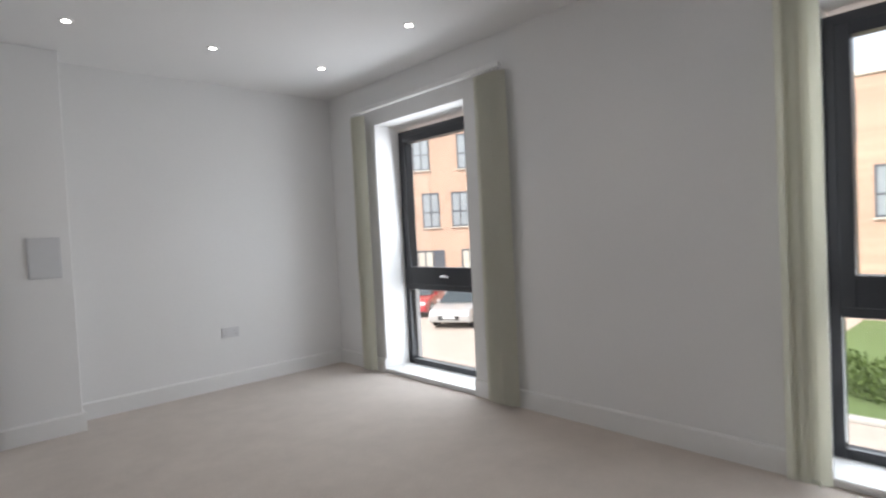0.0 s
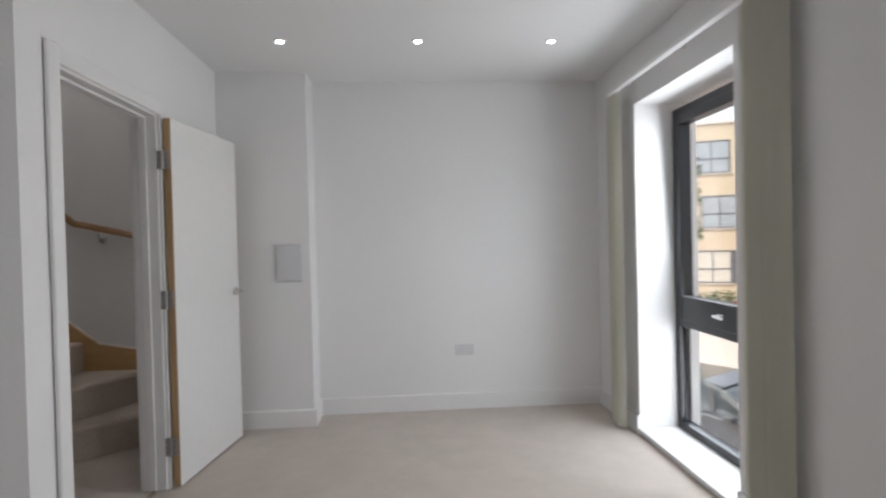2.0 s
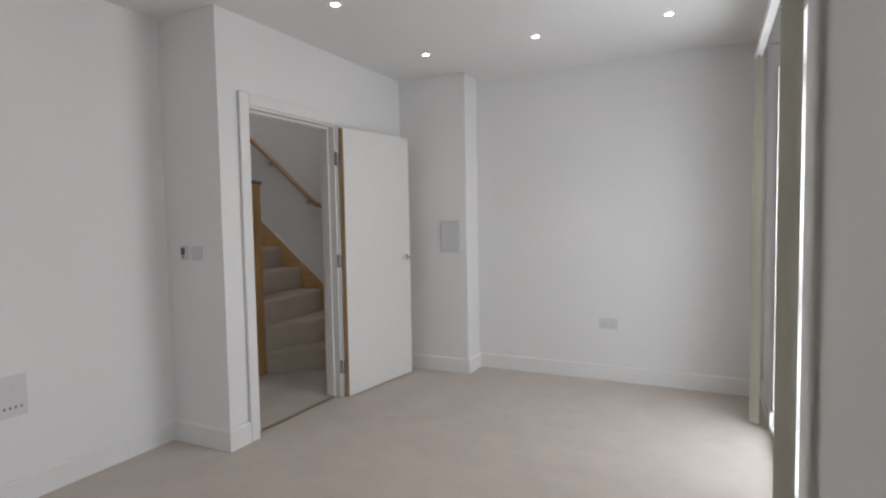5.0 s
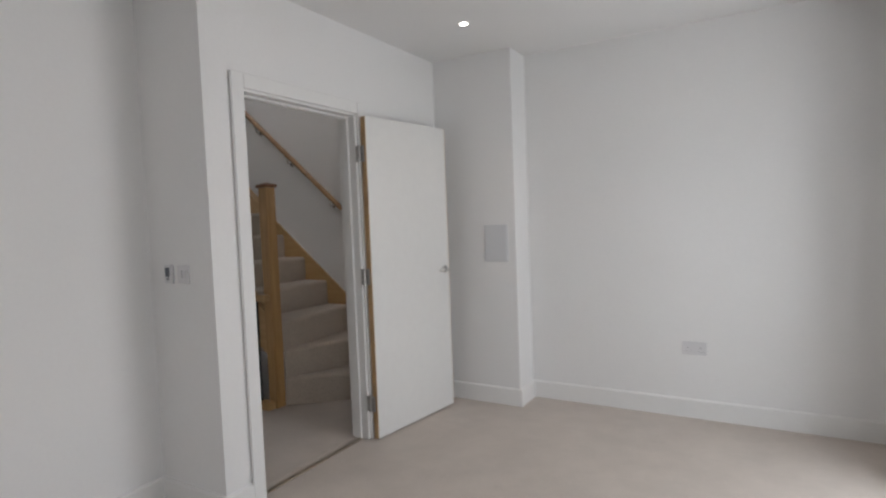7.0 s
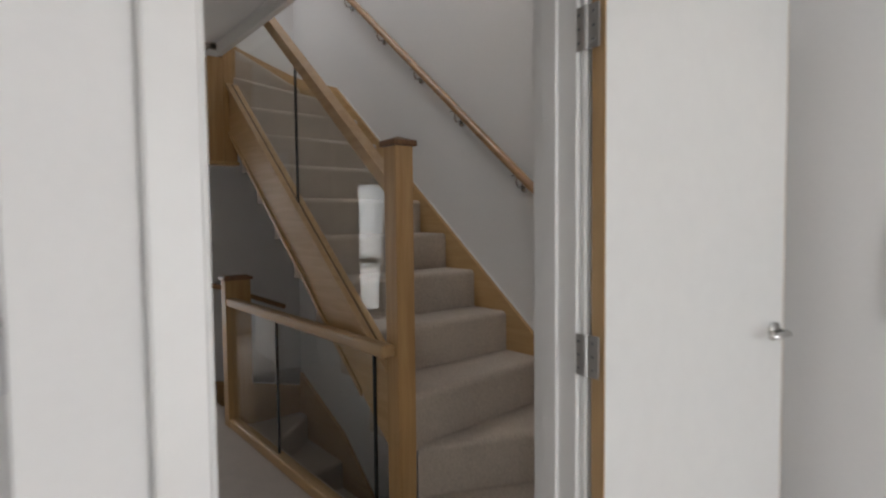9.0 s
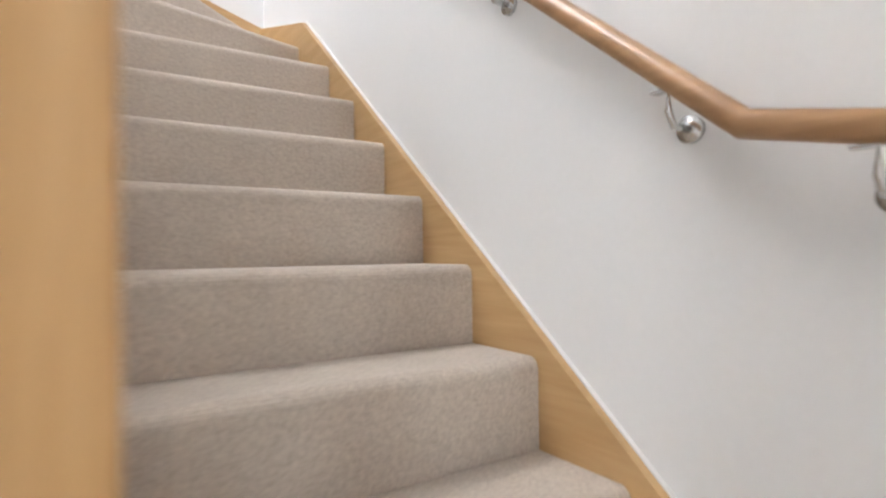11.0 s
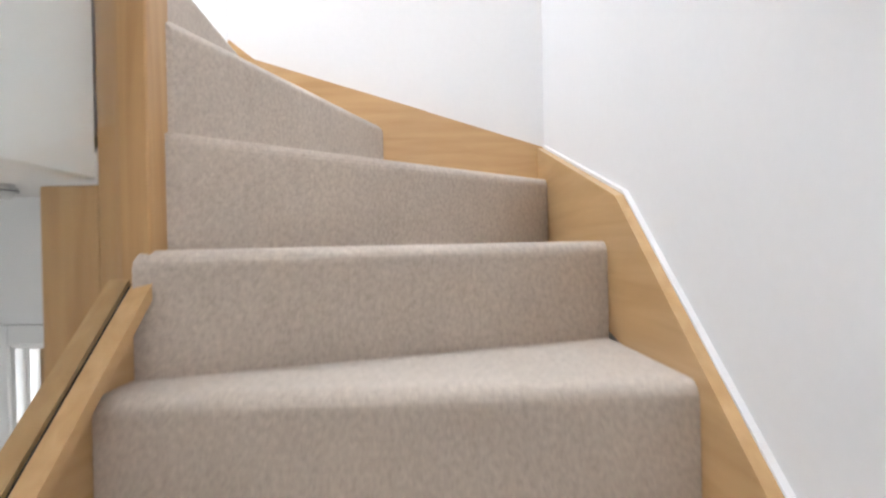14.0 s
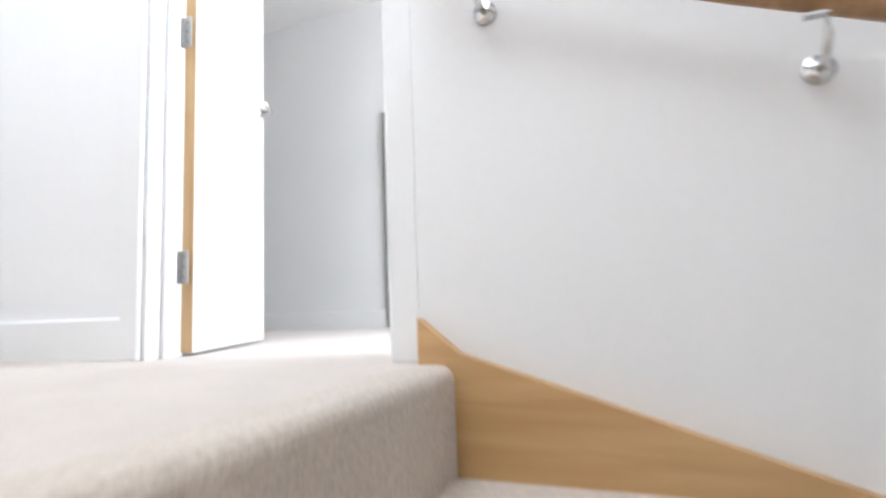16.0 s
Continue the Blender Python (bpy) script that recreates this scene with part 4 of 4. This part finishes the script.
setting("floor_upper_room", box(-6.6, -0.6, TOP - 0.3, XB - 0.301, 4.8, TOP), M_CARPET, "pale carpet of the upstairs room", "carpet")
UW = (-6.0, -4.9)
bm = bm_new()
add_box(bm, -6.72, -0.6, TOP - 0.3, -6.6, 4.8, TOP + 2.5)
add_box(bm, -6.6, -0.72, TOP - 0.3, XU - 0.12, -0.6, TOP + 2.5)
add_box(bm, -6.6, 4.8, TOP - 0.3, UW[0], 4.92, TOP + 2.5)
add_box(bm, UW[1], 4.8, TOP - 0.3, XU - 0.12, 4.92, TOP + 2.5)
add_box(bm, UW[0], 4.8, TOP + 2.1, UW[1], 4.92, TOP + 2.5)
add_box(bm, UW[0], 4.8, TOP - 0.3, UW[1], 4.92, TOP + 0.4)
add_box(bm, XU - 0.12, -0.72, TOP - 0.3, XU, YU - 0.12, TOP + 2.5)
add_box(bm, XB - 0.42, 3.46, TOP, XB - 0.301, 4.8, TOP + 2.5)
setting("wall_upper_room", bm, M_WALL, "white walls of the upstairs room", "wall")
setting("ceiling_upper_room", box(-6.72, -0.72, TOP + 2.5, XU - 0.12, 4.92, TOP + 2.6), M_CEIL, "white ceiling of the upstairs room", "ceiling")
strip = thing("wall_strip", "narrow grey upright strip against the upstairs wall", "trim strip", at=(-6.585, 2.055, TOP))
part("strip", box(-6.596, 2.045, TOP, -6.575, 2.07, TOP + 1.6, 0.004), M_STRIP, strip)
skirting("baseboard_17", -6.6, 4.8, -6.6, -0.6, TOP)

# daylight at window openings, one upstairs unseen, and at the added rooflight
window_light("daylight_window", (3.05, (W1[0] + W1[1]) / 2, 1.1), (0, (W1[0] + W1[1]) / 2, 0.9), 1.0, 2.0, 13)
window_light("daylight_window", (3.05, (W2[0] + W2[1]) / 2, 1.1), (0, (W2[0] + W2[1]) / 2, 0.9), 1.0, 2.0, 13)
window_light("daylight_window", (-5.99, (WW[0] + WW[1]) / 2, 1.0), (0, (WW[0] + WW[1]) / 2, 0.3), 0.9, 1.8, 9)
window_light("daylight_window", (-5.99, (WS[0] + WS[1]) / 2, 1.0), (0, (WS[0] + WS[1]) / 2, 0.3), 0.9, 1.8, 6)
# fill lamp under the added rooflight, brightens stair and winders
window_light("stairwell_fill_light", ((RL[0] + RL[1]) / 2, (RL[2] + RL[3]) / 2, 5.68), ((RL[0] + RL[1]) / 2, (RL[2] + RL[3]) / 2, 0), 1.55, 1.65, 6.8)
window_light("daylight_window", (-5.45, 4.79, TOP + 1.25), (-5.45, 0, TOP + 1.0), 1.05, 1.65, 13)

# ---------------------------------------------------------------- outside
setting("ground", box(-250, -250, DR - 0.6, 250, 250, DR - 0.12), M_ROAD, "pale paved ground reaching the horizon", "ground")
bm = bm_new()
add_box(bm, 5.0, -60, DR - 0.12, 60, 60, DR - 0.02)
setting("road", bm, M_ROAD, "pale block-paved courtyard between the buildings", "road")
setting("lawn", box(12.5, -14.0, DR - 0.02, 24.0, 4.2, DR + 0.06), M_GRASS, "mown green lawn with a kerb", "grass")
setting("kerb", box(12.3, -14.2, DR - 0.03, 12.5, 4.4, DR + 0.08, 0.02), M_KERB, "pale concrete kerb along the lawn", "kerb")


def apartment(name, cx, cy, heading, w, h, depth, material, cols, rows_, win, label, pipes=(), blank=()):
    """A flat-roofed block of flats, its front at the given place and heading."""
    m = Matrix.Translation((cx, cy, DR - 0.1)) @ Matrix.Rotation(heading, 4, "Z")
    e = thing(name, label, "building", at=(cx, cy, DR - 0.1))
    def put(bm):
        bm.transform(m)
        return bm
    part("wall", put(box(-w / 2, 0, 0, w / 2, depth, h)), material, e)
    part("coping", put(box(-w / 2 - 0.08, -0.08, h, w / 2 + 0.08, depth, h + 0.18, 0.02)), M_STONE, e)
    ww, wh = win
    for r in range(rows_):
        z = 1.0 + r * (h - 0.6) / rows_
        for c in (k for k in range(cols) if k not in blank):
            x = -w / 2 + w * (c + 0.5) / cols + (0.25 if (c + r) % 2 else -0.2)
            f = bm_new()
            add_box(f, x - ww / 2, -0.03, z, x - ww / 2 + 0.09, 0.06, z + wh)
            add_box(f, x + ww / 2 - 0.09, -0.03, z, x + ww / 2, 0.06, z + wh)
            add_box(f, x - ww / 2, -0.03, z + wh - 0.09, x + ww / 2, 0.06, z + wh)
            add_box(f, x - ww / 2, -0.03, z, x + ww / 2, 0.06, z + 0.09)
            add_box(f, x - 0.04, -0.03, z, x + 0.04, 0.05, z + wh)
            add_box(f, x - ww / 2, -0.03, z + wh * 0.42, x + ww / 2, 0.05, z + wh * 0.42 + 0.08)
            wnd = part("window", put(f), M_WFRAME, e)
            part("pane", put(box(x - ww / 2 + 0.05, -0.012, z + 0.05, x + ww / 2 - 0.05, -0.004, z + wh - 0.05)), M_WGLASS if (c * 3 + r) % 3 else M_CURTAIN, wnd)
            if (c + r) % 3 == 0 and name == "apartment_building":
                part("spandrel", put(box(x + ww / 2 + 0.02, -0.04, z, x + ww / 2 + 0.62, 0.02, z + wh)), M_WFRAME, wnd, "dark grey cladding panel")
            part("sill", put(box(x - ww / 2 - 0.05, -0.09, z - 0.07, x + ww / 2 + 0.05, -0.002, z)), M_STONE, wnd)
    for x in pipes:
        part("downpipe", put(rod((x, -0.09, 0), (x, -0.09, h - 0.2), 0.06, 8)), M_STONE, e)
    return e


def polar(yaw, dist, ox=0.9, oy=0.2):
    a = radians(yaw)
    return ox - math.sin(a) * dist, oy + math.cos(a) * dist


x, y = polar(-46, 31)
apartment("apartment_building", x, y, radians(-46), 8.6, 10.6, 10, M_ORANGE, 4, 3, (1.0, 2.0), "four-storey orange brick block of flats with grey windows")
x, y = polar(-33.2, 40)
apartment("apartment_building", x, y, radians(-24), 7.5, 11.2, 12, M_YELLOW, 2, 3, (2.2, 2.1), "buff brick block of flats with a pale downpipe", (-0.4,), (1,))
x, y = polar(-23, 52)
apartment("apartment_building", x, y, radians(-30), 14, 11.6, 10, M_ORANGE, 5, 4, (1.7, 1.9), "orange brick block of flats with wide grey windows")
x, y = polar(-84, 24)
apartment("apartment_building", x, y, radians(-86), 34, 8.9, 10, M_ORANGE, 11, 3, (2.0, 1.9), "long orange brick block of flats with broad grey windows")
apartment("terrace_building", -34, 6, radians(90), 40, 9.5, 8, M_ORANGE, 12, 3, (1.2, 1.6), "brick terrace seen beyond the rear window")


def car(cx, cy, heading, paint, label):
    """A parked hatchback: pressed body, glazed cabin, lights and wheels."""
    m = Matrix.Translation((cx, cy, DR - 0.02)) @ Matrix.Rotation(heading, 4, "Z")
    e = thing("car", label, "car", "parked cars", at=(cx, cy, DR))
    def put(bm):
        bm.transform(m)
        return bm
    side = [(-2.1, 0.32), (-2.12, 0.62), (-2.05, 0.92), (-1.75, 1.0), (0.75, 0.98), (1.35, 0.9), (1.95, 0.76), (2.12, 0.6), (2.12, 0.3), (1.7, 0.22), (-1.7, 0.22)]
    bm = prism(side, "y", -0.88, 0.88)
    bmesh.ops.bevel(bm, geom=bm.edges[:], offset=0.06, segments=3, affect="EDGES", profile=0.6)
    body = part("body", put(bm), paint, e, "", True)
    cab = [(-2.0, 0.96), (-1.75, 1.32), (-1.3, 1.46), (0.0, 1.48), (0.45, 1.36), (1.05, 0.96)]
    bm = prism(cab, "y", -0.76, 0.76)
    for v in bm.verts:
        if v.co.z > 1.2:
            v.co.y *= 0.82
    bmesh.ops.bevel(bm, geom=bm.edges[:], offset=0.04, segments=2, affect="EDGES", profile=0.6)
    part("cabin_glass", put(bm), M_CARGLASS, e, "tinted glass")
    bm = prism([(-1.72, 1.36), (-1.3, 1.475), (0.0, 1.495), (0.35, 1.42), (0.3, 1.40), (-1.68, 1.33)], "y", -0.6, 0.6)
    part("roof", put(bm), paint, e)
    for s in (-1, 1):
        for px in (-0.9, 0.25):
            b2 = prism([(px - 0.05, 0.97), (px + 0.05, 0.97), (px + 0.02, 1.42), (px - 0.06, 1.42)], "y", s * 0.70, s * 0.775)
            part("pillar", put(b2), paint, e)
        part("headlight", put(box(1.93, s * 0.5, 0.6, 2.1, s * 0.82, 0.74, 0.02)), M_LIGHTGLASS, e)
        part("tail_light", put(box(-2.13, s * 0.6, 0.72, -2.0, s * 0.84, 0.9, 0.02)), M_RED, e)
        part("mirror", put(box(0.55, s * 0.86, 0.95, 0.7, s * 1.0, 1.06, 0.02)), paint, e)
    part("grille", put(box(2.08, -0.45, 0.38, 2.14, 0.45, 0.56, 0.02)), M_TYRE, e)
    part("number_plate", put(box(2.13, -0.26, 0.44, 2.15, 0.26, 0.54)), M_LIGHTGLASS, e)
    for wx in (-1.3, 1.3):
        for s in (-1, 1):
            w = part("wheel", put(rod((wx, s * 0.7, 0.32), (wx, s * 0.9, 0.32), 0.32, 24)), M_TYRE, e)
            part("rim", put(rod((wx, s * 0.895, 0.32), (wx, s * 0.91, 0.32), 0.21, 12)), M_SILVER, w)
    return e


x, y = polar(-40.2, 27.5, 0, 0)
car(x, y, radians(-150), M_RED, "red parked hatchback car in the courtyard")
x, y = polar(-44.4, 24.0, 0, 0)
car(x, y, radians(-152), M_SILVER, "silver parked hatchback car in the courtyard")
x, y = polar(-31.5, 11.5, 0.95, 0.2)
car(x, y, radians(-60), M_DARKCAR, "dark grey parked car below the window")
x, y = polar(-34.2, 27, 0.95, 0.2)
car(x, y, radians(60), M_RED, "red parked car beside the buff building")


def leaves(bm, centre, radii, n, size):
    for _ in range(n):
        while True:
            p = Vector((random.uniform(-1, 1), random.uniform(-1, 1), random.uniform(-1, 1)))
            if 0.25 < p.length < 1 + 0.25 * noise.noise(p * 3):
                break
        c = Vector(centre) + Vector((p.x * radii[0], p.y * radii[1], p.z * radii[2]))
        q = Euler((random.uniform(0, 6), random.uniform(0, 6), random.uniform(0, 6))).to_matrix()
        s = size * random.uniform(0.6, 1.4)
        vs = [bm.verts.new(c + q @ Vector(v)) for v in ((-s, 0, 0), (0, -0.45 * s, 0.1 * s), (s, 0, 0), (0, 0.45 * s, 0.1 * s))]
        bm.faces.new(vs)


def tree(cx, cy, h, label):
    e = thing("tree", label, "tree", at=(cx, cy, DR))
    bm = rod((cx, cy, DR - 0.1), (cx, cy, DR + h * 0.6), 0.14, 10, 0.06)
    for i in range(7):
        a = i * 2.4
        z = DR + h * (0.3 + 0.06 * i)
        add_rod(bm, (cx, cy, z), (cx + math.cos(a) * h * 0.2, cy + math.sin(a) * h * 0.2, z + h * 0.18), 0.05, 6, 0.015)
    part("trunk", bm, M_BARK, e)
    bm = bm_new()
    for i in range(9):
        a = i * 2.1
        leaves(bm, (cx + math.cos(a) * h * 0.15, cy + math.sin(a) * h * 0.15, DR + h * (0.45 + 0.055 * i)), (h * 0.16, h * 0.16, h * 0.12), 520, 0.17)
    part("crown", bm, M_LEAF, e, "loose green leaves")


x, y = polar(-23.5, 30, 1.4, 0.4)
tree(x, y, 9.5, "slender green tree in front of the brick flats")
bm = bm_new()
for i in range(10):
    leaves(bm, (14.0 + random.uniform(-0.3, 0.3), -3.2 + i * 0.75, DR + 0.45), (0.7, 0.6, 0.5), 700, 0.06)
tagged(mesh_object("hedge", bm, M_LEAF), "low clipped green hedge beside the lawn", "hedge", kind="stuff")
bm = bm_new()
for i in range(12):
    leaves(bm, polar(-38 + i * 1.4, 31 + (i % 3)) + (DR + 0.5,), (0.9, 0.9, 0.6), 260, 0.1)
tagged(mesh_object("shrubs", bm, M_LEAF), "green shrubs along the far side of the courtyard", "shrub", kind="stuff")
